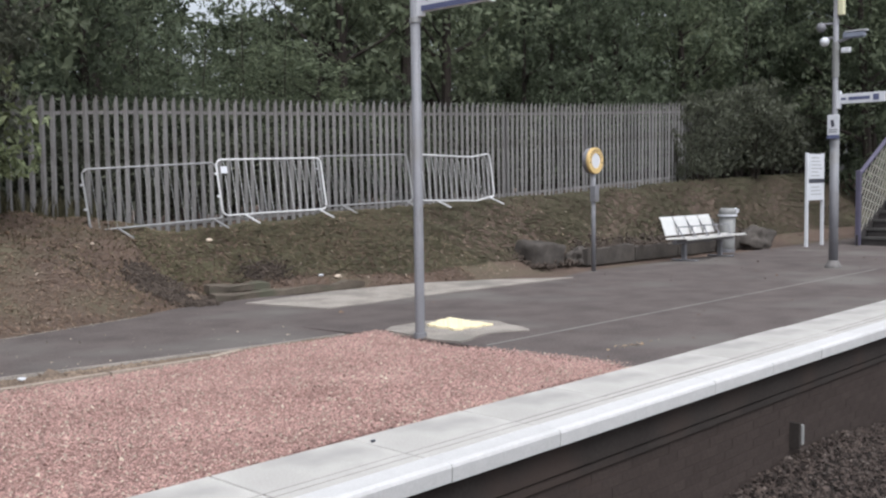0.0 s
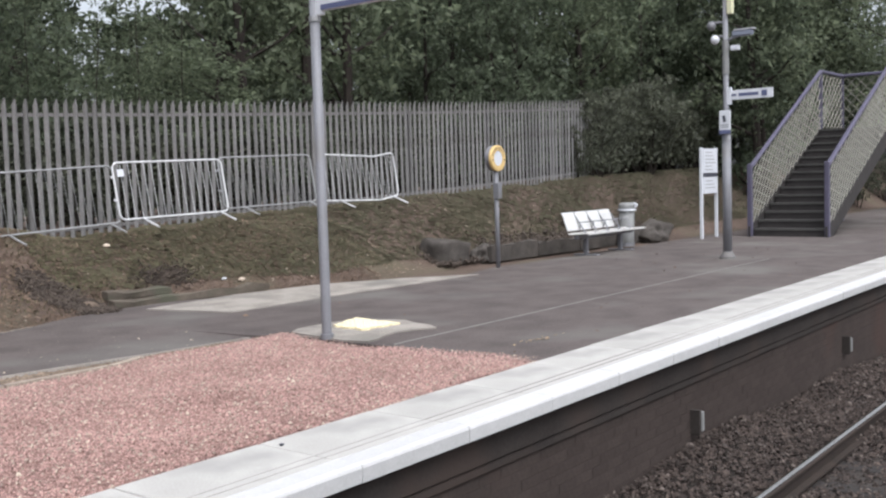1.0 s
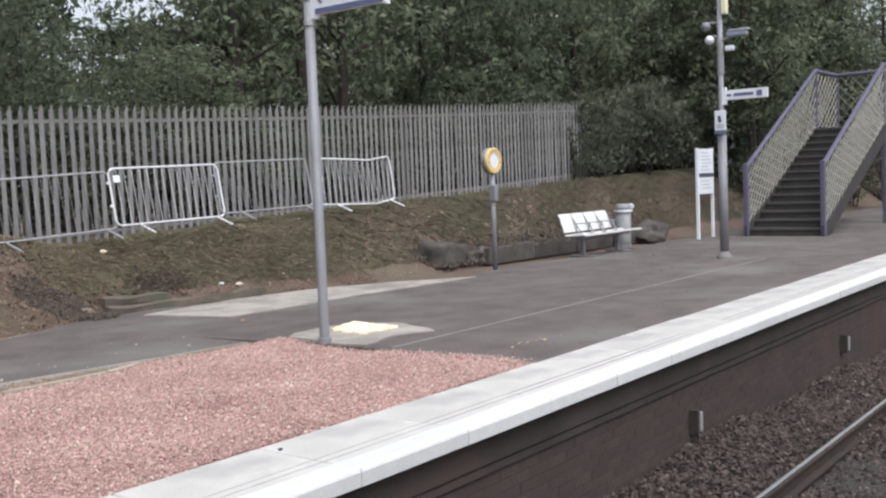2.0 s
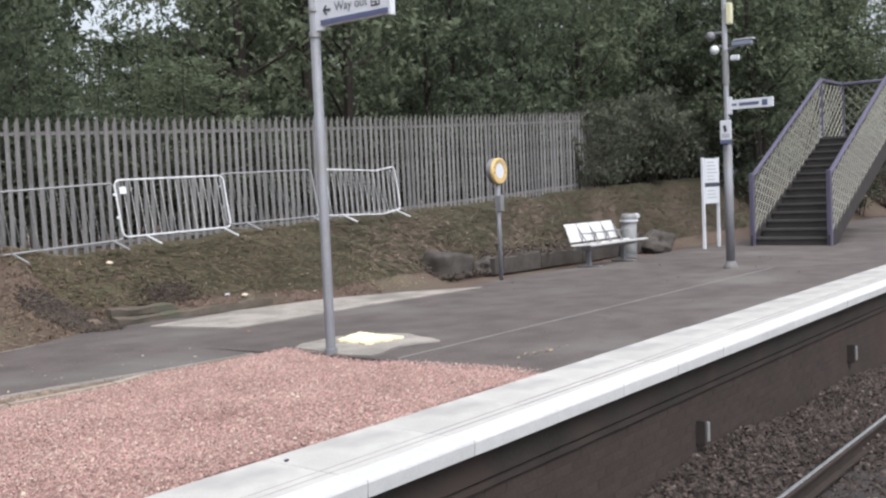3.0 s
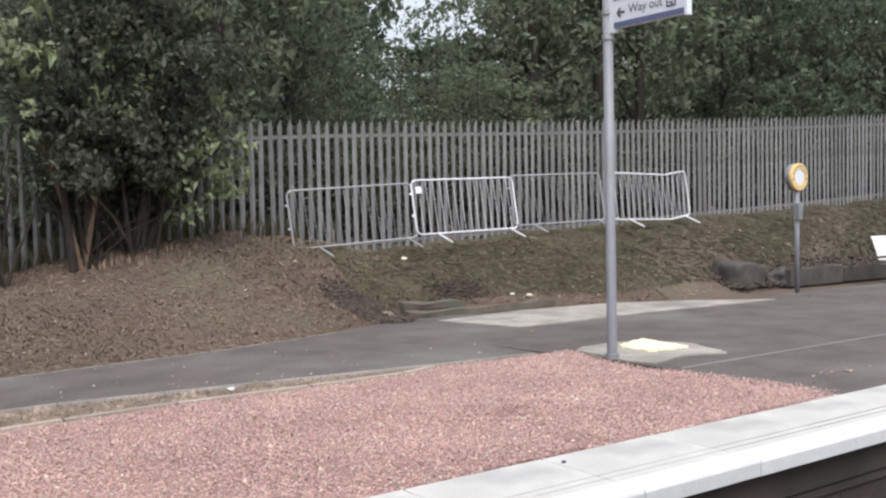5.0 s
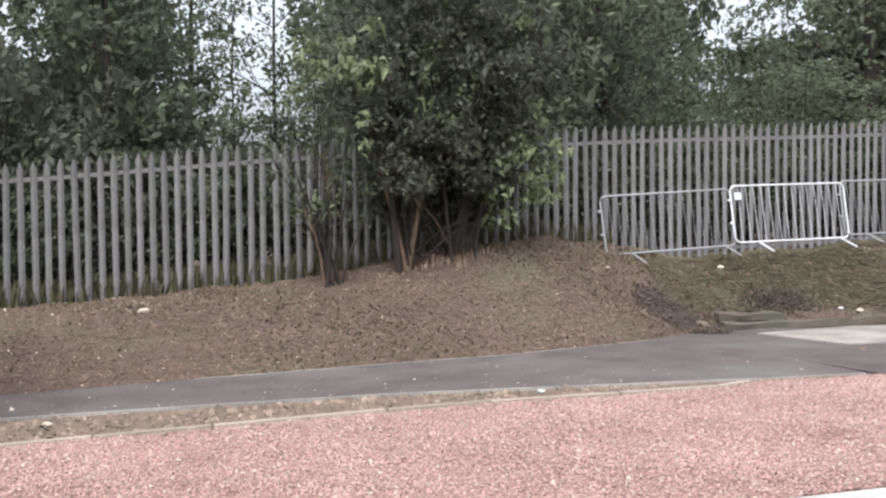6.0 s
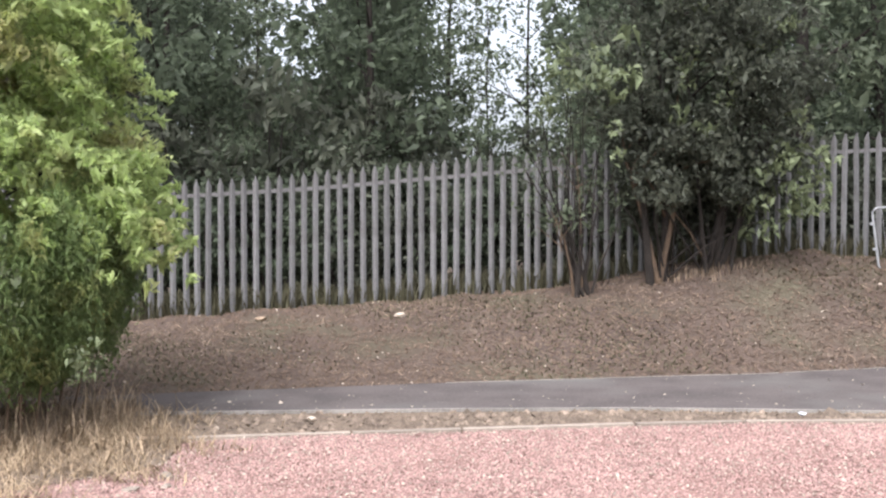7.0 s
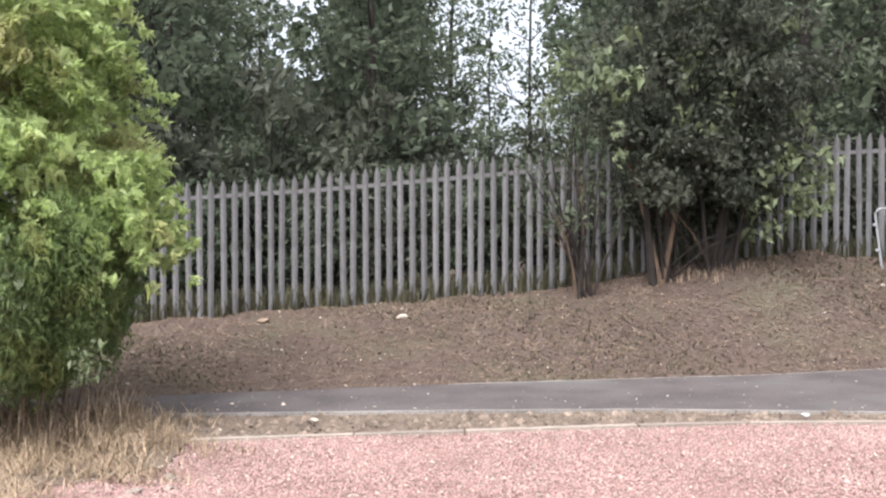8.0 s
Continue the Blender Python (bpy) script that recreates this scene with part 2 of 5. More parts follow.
def lump(seed, sx, sy, sz, rough=0.35, cuts=3, fine=0.4):
    """An uneven rock or clod."""
    bm = bmesh.new()
    bmesh.ops.create_icosphere(bm, subdivisions=cuts, radius=1)
    for v in bm.verts:
        n1 = noise.noise(v.co * 1.3 + Vector((seed * 7.1, 0, 0))) + 0.6 * noise.noise(v.co * 3.1 + Vector((0, seed * 3.3, 0))) + fine * noise.noise(v.co * 7.3 + Vector((0, 0, seed * 5.7)))
        v.co = Vector((v.co.x * sx, v.co.y * sy, v.co.z * sz)) * (1 + rough * n1)
    return bm


def line(xs, ys):
    return lambda x: float(np.interp(x, xs, ys))


# ---- plan: shared lines of the ground ----
EDGE = 3.42          # platform edge
BACK = 4.18          # back of the coping
FENCE = 12.6
DUG = (6.5, 10.82)   # middle of the dug patch in the bank
toe = line([-30, -3, -1.4, 0.5, 2.8, 3.6, 4.8, 5.6, 7.0, 9.3, 10.2, 12.0, 14.0, 16.0, 20.0, 40.0], [7.7, 8.5, 8.8, 9.12, 9.42, 9.5, 9.78, 10.0, 10.75, 10.65, 10.15, 10.2, 10.3, 10.1, 9.9, 9.9])
crest = line([-30, -3, -1.8, 0.5, 2.0, 3.2, 4.2, 5.2, 6.4, 7.6, 9.0, 11.0, 15.0, 19.0, 21.5, 30, 60], [0.0, 0.27, 0.38, 0.52, 0.66, 0.86, 1.02, 1.13, 1.0, 0.8, 0.86, 0.98, 1.12, 1.24, 1.4, 1.6, 1.8])
path_near = line([-30, -2, 0.6, 1.9, 2.7, 3.6, 4.7, 5.4, 6.6], [7.75, 7.79, 7.8, 7.76, 7.67, 7.54, 7.39, 7.28, 7.2])
KERB_X, KERB_Y = [-30, -1.34, -0.28, 0.5, 1.77, 2.6, 3.7, 4.6, 5.2, 6.6], [6.2, 6.79, 6.89, 6.97, 7.09, 7.13, 7.1, 7.09, 7.26, 7.19]
kerb_line = line(KERB_X, KERB_Y)


def ground_z(x, y):
    if y < EDGE + 0.2:
        return -1.12
    t = toe(x)
    if y < t:
        return -0.06
    s = (y - t) / (12.2 - t)
    c = crest(x)
    if s < 1:
        shape = 0.5 * s + 0.5 * s * s * (3 - 2 * s)
        z = -0.02 + (c + 0.02) * shape
    else:
        z = c
    rough = 0.07 * noise.noise(Vector((x * 0.9, y * 0.9, 0))) + 0.04 * noise.noise(Vector((x * 2.7, y * 2.7, 3)))
    fade = min(1, s * 4) * max(0.15, min(1, (30 - abs(x)) / 10))
    if y > 13.5:
        z -= min(1.6, (y - 13.5) * 0.05)
    return z + rough * fade


def build_ground():
    xs = [-600, -200, -80, -40, -20] + list(np.arange(-8, 30.01, 0.2)) + [34, 40, 55, 80, 200, 600]
    ys = [-600, -200, -60, -20, -5, 0, 2, EDGE + 0.19, EDGE + 0.21, 5, 7] + list(np.arange(7.6, 13.61, 0.15)) + [14.2, 15, 16, 18, 21, 26, 35, 60, 150, 600]
    verts = [(x, y, ground_z(x, y)) for y in ys for x in xs]
    w = len(xs)
    faces = [(j * w + i, j * w + i + 1, (j + 1) * w + i + 1, (j + 1) * w + i) for j in range(len(ys) - 1) for i in range(w - 1)]
    ob = raw_ob("ground", verts, faces, M_SOIL)
    for p in ob.data.polygons:
        p.use_smooth = True
    return tagged(ob, "brown earth bank littered with leaves, rising to the fence", "ground", kind="structure")


build_ground()


# ---- platform ----
def build_platform():
    def strip(name, poly, z, material, label):
        ob = mesh_ob(name, slab(poly, -0.3, z), material)
        return tagged(ob, label, "pavement", kind="structure")
    strip("pavement_asphalt", [(6.5, BACK), (48, BACK), (48, 9.15), (15.5, 9.2), (13.2, 9.3), (12.0, 9.0), (7.3, 10.7), (6.0, 10.3), (6.35, 7.35), (6.5, 7.0)], 0.0, M_ASPHALT,
          "dark worn asphalt platform surface with pale stains")
    near = [(x, path_near(x)) for x in (-14, -6, -2, 0.6, 1.9, 2.7, 3.6, 4.7, 5.4, 6.25)]
    far = [(x, toe(x) + 0.05) for x in (6.0, 5.6, 4.8, 3.6, 2.8, 0.5, -1.4, -3, -8, -14)]
    strip("pavement_path", near + [(6.2, 10.3)] + far, 0.004, M_ASPHALT, "narrow dark asphalt path below the earth bank")
    strip("pavement_concrete", [(7.1, 10.12), (7.38, 8.9), (9.0, 8.93), (12.1, 8.8), (11.2, 9.5), (10.1, 10.1), (8.6, 10.3)], 0.012, M_PAVE, "pale worn concrete strip set in the asphalt")
    strip("pavement_pad", [(6.62, 7.1), (6.5, 6.3), (6.55, 6.02), (6.72, 6.05), (6.92, 6.13), (7.1, 6.17), (7.3, 6.12), (7.52, 6.0), (7.62, 6.16), (7.66, 6.36), (7.78, 6.62), (7.66, 7.0), (7.3, 7.22), (6.81, 7.21)], 0.014, M_PAVE, "broken pale concrete pad round the sign post")
    strip("pavement_seam", [(6.6, 5.735), (16, 5.73), (16, 5.765), (6.6, 5.77)], 0.004, M_SEAM, "faint pale seam line along the asphalt")
    strip("gravel_bed", [(-14, BACK), (6.6, BACK), (6.4, 5.2), (6.3, 5.9), (6.45, 6.7), (6.5, 7.1), (6.3, 7.2)] + [(x, kerb_line(x)) for x in (5.2, 4.6, 3.7, 2.6, 1.77, 0.5, -0.28, -1.34, -14)], -0.012, M_GRAVELBED,
                "bed under the red granite gravel")
    strip("soil_strip", [(x, kerb_line(x) + 0.02) for x in (-14, -1.34, -0.28, 0.5, 1.77, 2.6, 3.7, 4.6, 5.2)] + [(x, path_near(x) - 0.02) for x in (5.3, 4.7, 3.6, 2.7, 1.9, 0.6, -2, -14)], -0.01, M_DIRT,
                 "stony dirt strip between gravel and path")
    strip("soil_patch", [(-3.0 + 1.6 * math.cos(a / 9 * math.pi) * (1 + 0.08 * math.sin(a * 2.3)), 6.55 + 1.35 * math.sin(a / 9 * math.pi) * (1 + 0.08 * math.cos(a * 1.9))) for a in range(18)], 0.02, M_DIRT,
          "patch of earth under the dry grass and bush")
    # front wall of the platform
    wall = thing("wall_platform", pose(0, EDGE + 0.12, 0), "dark sooty brick face of the platform with concrete ledges", "wall", kind="structure")
    part("backing", boxm(-14, 48, 0.022, 0.3, -1.25, -0.13), M_SOOT, wall)
    part("ledge", boxm(-14, 48, -0.02, 0.03, -0.31, -0.125, bevel=0.01), M_SOOT, wall)
    part("ledge", boxm(-14, 48, -0.004, 0.03, -0.378, -0.318, bevel=0.008), M_SOOT, wall)
    # brick courses: the near ones singly, the rest joined
    brick = boxm(0, 0.2312, 0.012, 0.04, -0.0733, 0)
    bme = bpy.data.meshes.new("brick")
    brick.to_mesh(bme), brick.free()
    bme.materials.append(M_BRICK)
    vs, fs, r0 = [], [], random.Random(14)
    for c in range(10):
        z0, x = -0.385 - c * 0.076, 3.2 + (0.117 if c % 2 else 0.0)
        while x < 26:
            d, k = r0.uniform(0.004, 0.007), len(vs)
            if 5.0 < x < 11.6:
                piece("brick", bme, wall, pose(x, d, z0))
            else:
                vs += [(px, py, pz) for py in (0.012 + d, 0.04) for px, pz in ((x, z0 - 0.0733), (x + 0.2312, z0 - 0.0733), (x + 0.2312, z0), (x, z0))]
                fs += [tuple(k + i for i in f) for f in ((0, 1, 2, 3), (3, 2, 6, 7), (0, 4, 5, 1), (0, 3, 7, 4), (1, 5, 6, 2))]
            x += 0.234
    tagged(raw_ob("brick_courses", vs, fs, M_BRICK), "sooty reddish brick courses", kind="stuff").parent = wall
    # coping slabs and white nosing stones
    rim = thing("platform_coping", pose(0, 0, 0), "pale grey concrete platform coping with a white painted edge", "platform edge", kind="structure")
    sl = boxm(0.005, 0.92, EDGE + 0.171, BACK, -0.14, 0.012, bevel=0.005)
    me = bpy.data.meshes.new("coping_slab")
    sl.to_mesh(me), sl.free()
    me.materials.append(M_CONCRETE)
    nb = bmesh.new()
    prof = [(EDGE + 0.168, 0.014), (EDGE + 0.03, 0.014), (EDGE + 0.008, 0.005), (EDGE, -0.012), (EDGE + 0.004, -0.09), (EDGE + 0.168, -0.09)]
    a, b = [nb.verts.new((0.003, y, z)) for y, z in prof], [nb.verts.new((0.922, y, z)) for y, z in prof]
    for i in range(6):
        j = (i + 1) % 6
        nb.faces.new((a[i], a[j], b[j], b[i]))
    nb.faces.new(a[::-1]), nb.faces.new(b)
    bmesh.ops.recalc_face_normals(nb, faces=nb.faces)
    nm = bpy.data.meshes.new("white_nosing")
    nb.to_mesh(nm), nb.free()
    nm.materials.append(M_WHITE)
    rnd = random.Random(4)
    for i in range(-9, 46):
        x = i * 0.925 - 0.055
        piece("coping_slab", me, rim, pose(x - 0.03, 0, rnd.uniform(-0.003, 0.003)))
        piece("white_nosing", nm, rim, pose(x, rnd.uniform(-0.003, 0.003), rnd.uniform(-0.002, 0.002)))
    for y in (EDGE + 0.24, EDGE + 0.31):
        part("groove", boxm(-8, 41, y, y + 0.005, 0.008, 0.0165), M_GROOVE, rim, "thin grey groove along the coping")
    # timber edging boards
    edge = thing("gravel_edging", pose(0, 0, 0), "weathered boards edging the red gravel", "edging", kind="structure")
    xs = [-12, -8, -5, -2.6, -1.34, -0.28, 0.5, 1.77, 2.6, 3.7, 4.6, 5.0]
    for x0, x1 in zip(xs, xs[1:]):
        y0, y1 = kerb_line(x0), kerb_line(x1)
        part("board", slab([(x0 + 0.01, y0 - 0.03), (x1 - 0.01, y1 - 0.03), (x1 - 0.01, y1 + 0.04), (x0 + 0.01, y0 + 0.04)], -0.2, 0.025), M_EDGING, edge)
    edge = thing("path_edging", pose(0, 0, 0), "thin pale concrete edging along the path", "edging", kind="structure")
    xs = [-12, -8, -5, -2.0, -0.7, 0.6, 1.9, 2.7, 3.6, 4.7, 5.4, 6.2]
    for f, xs2, w, top in ((path_near, xs, 0.011, 0.016), (lambda x: toe(x) + 0.04, [0.5, 1.7, 2.8, 3.6, 4.8, 5.6], 0.006, 0.009)):
        for x0, x1 in zip(xs2, xs2[1:]):
            y0, y1 = f(x0), f(x1)
            part("edging_strip", slab([(x0 + 0.005, y0 - w), (x1 - 0.005, y1 - w), (x1 - 0.005, y1 + w), (x0 + 0.005, y0 + w)], -0.2, top), M_PAVE, edge)


build_platform()


# ---- loose stones, made in bulk ----
OCT = np.array([(1, 0, 0), (-1, 0, 0), (0, 1, 0), (0, -1, 0), (0, 0, 1), (0, 0, -1)], float)
OCT_F = np.array([(0, 2, 4), (2, 1, 4), (1, 3, 4), (3, 0, 4), (2, 0, 5), (1, 2, 5), (3, 1, 5), (0, 3, 5)])


def turns(rng, n):
    q = rng.normal(size=(n, 4))
    q /= np.linalg.norm(q, axis=1)[:, None]
    w, x, y, z = q.T
    return np.stack([1 - 2 * (y * y + z * z), 2 * (x * y - z * w), 2 * (x * z + y * w), 2 * (x * y + z * w), 1 - 2 * (x * x + z * z), 2 * (y * z - x * w),
                     2 * (x * z - y * w), 2 * (y * z + x * w), 1 - 2 * (x * x + y * y)], 1).reshape(n, 3, 3)


def bulk(name, verts, faces, material):
    me = bpy.data.meshes.new(name)
    nv, k = len(verts), faces.shape[1]
    me.vertices.add(nv)
    me.vertices.foreach_set("co", np.ascontiguousarray(verts, dtype=np.float32).ravel())
    me.loops.add(faces.size)
    me.loops.foreach_set("vertex_index", np.ascontiguousarray(faces, dtype=np.int32).ravel())
    me.polygons.add(len(faces))
    me.polygons.foreach_set("loop_start", np.arange(0, faces.size, k, dtype=np.int32))
    me.materials.append(material)
    me.update(calc_edges=True)
    me.validate()
    return new(name, me)


def chips(name, pos, size, material, seed):
    """Angular chips lying on a bed: only their upper faces are made."""
    r2 = np.random.default_rng(seed)
    n = len(pos)
    s = size * np.exp(r2.normal(0, 0.3, n))
    base = np.array([(1, 0, -0.4), (-0.5, 0.85, -0.4), (-0.5, -0.85, -0.4), (0.15, 0.1, 0.4)])
    v = base[None] * r2.uniform(0.65, 1.35, (n, 4, 1)) * s[:, None, None]
    a, t = r2.uniform(0, 2 * np.pi, n), r2.normal(0, 0.27, (n, 2))
    x, y = v[:, :, 0] * np.cos(a)[:, None] - v[:, :, 1] * np.sin(a)[:, None], v[:, :, 0] * np.sin(a)[:, None] + v[:, :, 1] * np.cos(a)[:, None]
    v = np.stack([x, y, v[:, :, 2] + x * t[:, :1] + y * t[:, 1:]], 2) + pos[:, None, :]
    f = np.array([(0, 1, 3), (1, 2, 3), (2, 0, 3)])[None] + (np.arange(n) * 4)[:, None, None]
    return bulk(name, v.reshape(-1, 3), f.reshape(-1, 3), material)


def stones(name, pos, size, material, seed, flat=0.75):
    rng = np.random.default_rng(seed)
    n = len(pos)
    s = size * np.exp(rng.normal(0, 0.3, n))
    shape = OCT[None] * rng.uniform(0.6, 1.25, (n, 6, 1)) * np.stack([s, s * rng.uniform(0.6, 1, n), s * flat * rng.uniform(0.6, 1, n)], 1)[:, None, :]
    shape = np.einsum("nij,nkj->nki", turns(rng, n), shape)
    v = shape + pos[:, None, :]
    f = OCT_F[None] + (np.arange(n) * 6)[:, None, None]
    return bulk(name, v.reshape(-1, 3), f.reshape(-1, 3), material)


rng = np.random.default_rng(11)
kerb_np = lambda x: np.interp(x, KERB_X, KERB_Y)
right_np = lambda y: np.interp(y, [4.1, 4.6, 5.3, 5.9, 6.35, 6.8, 7.1, 7.4], [6.68, 6.6, 6.44, 6.34, 6.42, 6.56, 6.56, 6.4])
p = np.stack([rng.uniform(-3.6, 6.75, 370000), rng.uniform(BACK + 0.01, 7.3, 370000), rng.uniform(-0.008, 0.016, 370000)], 1)
p = p[(p[:, 1] < kerb_np(p[:, 0]) - 0.03) & (p[:, 0] < right_np(p[:, 1]) + rng.normal(0, 0.05, len(p)))]
p[:, 2] += 0.018 * np.sin(p[:, 0] * 3.1 + 1.3 * np.sin(p[:, 1] * 2.3)) * np.sin(p[:, 1] * 2.7)
tagged(chips("red_gravel", p, 0.0069, M_GRAVEL, 5), "loose pinkish red granite gravel beside the platform edge", "gravel", kind="stuff")
q = p[rng.random(len(p)) < 0.05] + np.array([0.006, 0.004, 0.008])
tagged(chips("pale_gravel", q, 0.0078, M_PALECHIP, 7), "pale sparkling chips scattered among the red gravel", "gravel", kind="stuff")
p = np.stack([rng.uniform(5.2, 18, 85000), rng.uniform(0.4, EDGE + 0.1, 85000), rng.uniform(-1.09, -1.03, 85000)], 1)
p[:, 2] += 0.05 * np.sin(p[:, 0] * 1.7) * np.sin(p[:, 1] * 2.1) + 0.15 * np.exp(-((EDGE + 0.1 - p[:, 1]) / 0.4) ** 2) * np.clip((13 - p[:, 0]) / 4, 0, 1)
tagged(chips("track_ballast", p, 0.0175, M_BALLAST, 6), "dark grey-brown crushed stone ballast round the track", "ballast", kind="stuff")
q = p[rng.random(len(p)) < 0.07] + np.array([0.01, 0.006, 0.014])
tagged(chips("pale_ballast", q, 0.016, M_PALEBALLAST, 9), "paler dusty stones scattered in the ballast", "ballast", kind="stuff")


# ---- track ----
def build_track():
    tagged(mesh_ob("trackbed", boxm(-40, 60, -4.5, EDGE + 0.12, -1.3, -1.1), M_BALLASTBED), "dark stony bed of the railway track", "trackbed", kind="structure")
    track = thing("railway_track", pose(0, 0, -1.07), "railway track with a polished steel rail on sleepers", "railway track", kind="structure")
    def rail(y):
        bm = bmesh.new()
        box(bm, -14, 60, y - 0.07, y + 0.07, 0.02, 0.035)
        box(bm, -14, 60, y - 0.01, y + 0.01, 0.035, 0.14)
        part("rail", bm, M_RUST, track, "rusty rail web and foot")
        part("rail_head", boxm(-14, 60, y - 0.035, y + 0.035, 0.125, 0.163, bevel=0.009), M_RUST, track, "dull brown rail head")
        part("running_band", boxm(-14, 60, y - 0.01, y + 0.022, 0.155, 0.1655, bevel=0.002), M_RAILTOP, track, "shiny worn running band")
    rail(2.55), rail(1.115)
    sb = boxm(-0.13, 0.13, 0.58, 3.1, -0.15, -0.015, bevel=0.02)
    me = bpy.data.meshes.new("sleeper")
    sb.to_mesh(me), sb.free()
    me.materials.append(M_SLEEPER)
    for i in range(-6, 40):
        piece("sleeper", me, track, pose(i * 0.65 + 0.2, 0, 0))


build_track()


# ---- palisade fence ----
fence_top = line([-12, -1.8, 1.0, 2.75, 6.05, 8.3, 10.6, 15.0, 19.0, 21.5, 34], [1.6, 2.08, 2.34, 2.47, 2.67, 2.74, 2.82, 3.0, 3.18, 3.32, 3.9])


def build_fence():
    fence = thing("palisade_fence", pose(0, FENCE, 0), "weathered grey steel palisade fence with pointed pales", "fence")
    bm = bmesh.new()
    # a pale of W section with a split point, 1.95 m from point to foot
    H, w = 1.95, 0.037
    prof = [(-w, 0.012), (-w * 0.55, 0.0), (-w * 0.2, -0.012), (w * 0.2, -0.012), (w * 0.55, 0.0), (w, 0.012)]
    tops = [-0.085, -0.05, -0.012, -0.012, -0.05, -0.085]
    rings = []
    for dy in (0.0, 0.005):
        lo = [bm.verts.new((x, y + dy, -H)) for x, y in prof]
        hi = [bm.verts.new((x * (1 if abs(z) > 0.02 else 0.8), y + dy, z)) for (x, y), z in zip(prof, tops)]
        rings.append((lo, hi, bm.verts.new((0, -0.006 + dy, 0.012))))
    for (lo, hi, tip), step in zip(rings, (1, -1)):
        for i in range(5):
            bm.faces.new([lo[i], lo[i + 1], hi[i + 1], hi[i]][::step])
            bm.faces.new([hi[i], hi[i + 1], tip][::step])
    (l0, h0, t0), (l1, h1, t1) = rings
    bm.faces.new((l0[0], h0[0], h1[0], l1[0])), bm.faces.new((l0[5], l1[5], h1[5], h0[5]))
    bm.faces.new((h0[0], t0, t1, h1[0])), bm.faces.new((h0[5], h1[5], t1, t0))
    me = bpy.data.meshes.new("pale")
    bm.to_mesh(me), bm.free()
    me.materials.append(M_GALV)
    rnd = random.Random(8)
    n = 0
    x = -9.0
    while n < 213:
        piece("pale", me, fence, pose(x + rnd.uniform(-0.006, 0.006), -0.03, fence_top(x) + rnd.uniform(-0.008, 0.008), 0, rnd.gauss(0, 0.35), rnd.gauss(0, 4)))
        x += 0.149
        n += 1
    end = x
    # bays of eighteen pales: posts and two rails each
    x = -9.0
    while x < end - 0.5:
        x1 = min(x + 18 * 0.149, end)
        z0, z1 = fence_top(x), fence_top(x1)
        part("post", boxm(x - 0.016, x + 0.016, 0.02, 0.05, z0 - 2.1, z0 - 0.15), M_GALVDARK, fence)
        for dz in (-0.21, -1.8):
            bm = bmesh.new()
            box(bm, x, x1, -0.012, 0.02, -0.025, 0.025)
            for v in bm.verts:
                v.co.z += (z0 if v.co.x < x + 0.1 else z1) + dz
            part("rail", bm, M_GALVDARK, fence)
        x = x1


build_fence()


# ---- writing ----
def text_mesh(words, width, height, material):
    """Lettering in the built-in font, fitted to a width and a height, lying in x and y from its lower left corner."""
    cu = bpy.data.curves.new("lettering", "FONT")
    cu.body, cu.extrude = words, 0.0
    ob = bpy.data.objects.new("lettering", cu)
    me = bpy.data.meshes.new_from_object(ob)
    bpy.data.objects.remove(ob)
    co = np.empty(len(me.vertices) * 3, dtype=np.float32)
    me.vertices.foreach_get("co", co)
    co = co.reshape(-1, 3)
    lo, hi = co.min(0), co.max(0)
    co[:, 0] = (co[:, 0] - lo[0]) / (hi[0] - lo[0]) * width
    co[:, 1] = (co[:, 1] - lo[1]) / (hi[1] - lo[1]) * height
    me.vertices.foreach_set("co", co.ravel())
    me.materials.clear()
    me.materials.append(material)
    return me


def disc(bm, r, y0, y1, n=28):
    """A drum with its axis along y."""
    a = [bm.verts.new((r * math.cos(2 * math.pi * k / n), y0, r * math.sin(2 * math.pi * k / n))) for k in range(n)]
    b = [bm.verts.new((r * math.cos(2 * math.pi * k / n), y1, r * math.sin(2 * math.pi * k / n))) for k in range(n)]
    bm.faces.new(a), bm.faces.new(b[::-1])
    for k in range(n):
        bm.faces.new((a[k], b[k], b[(k + 1) % n], a[(k + 1) % n]))
    bmesh.ops.recalc_face_normals(bm, faces=bm.faces)
    return bm


# a frame whose x runs towards the track, y up, z to the arriving trains
FACE = Matrix(((0, 0, -1, 0), (-1, 0, 0, 0), (0, 1, 0, 0), (0, 0, 0, 1)))


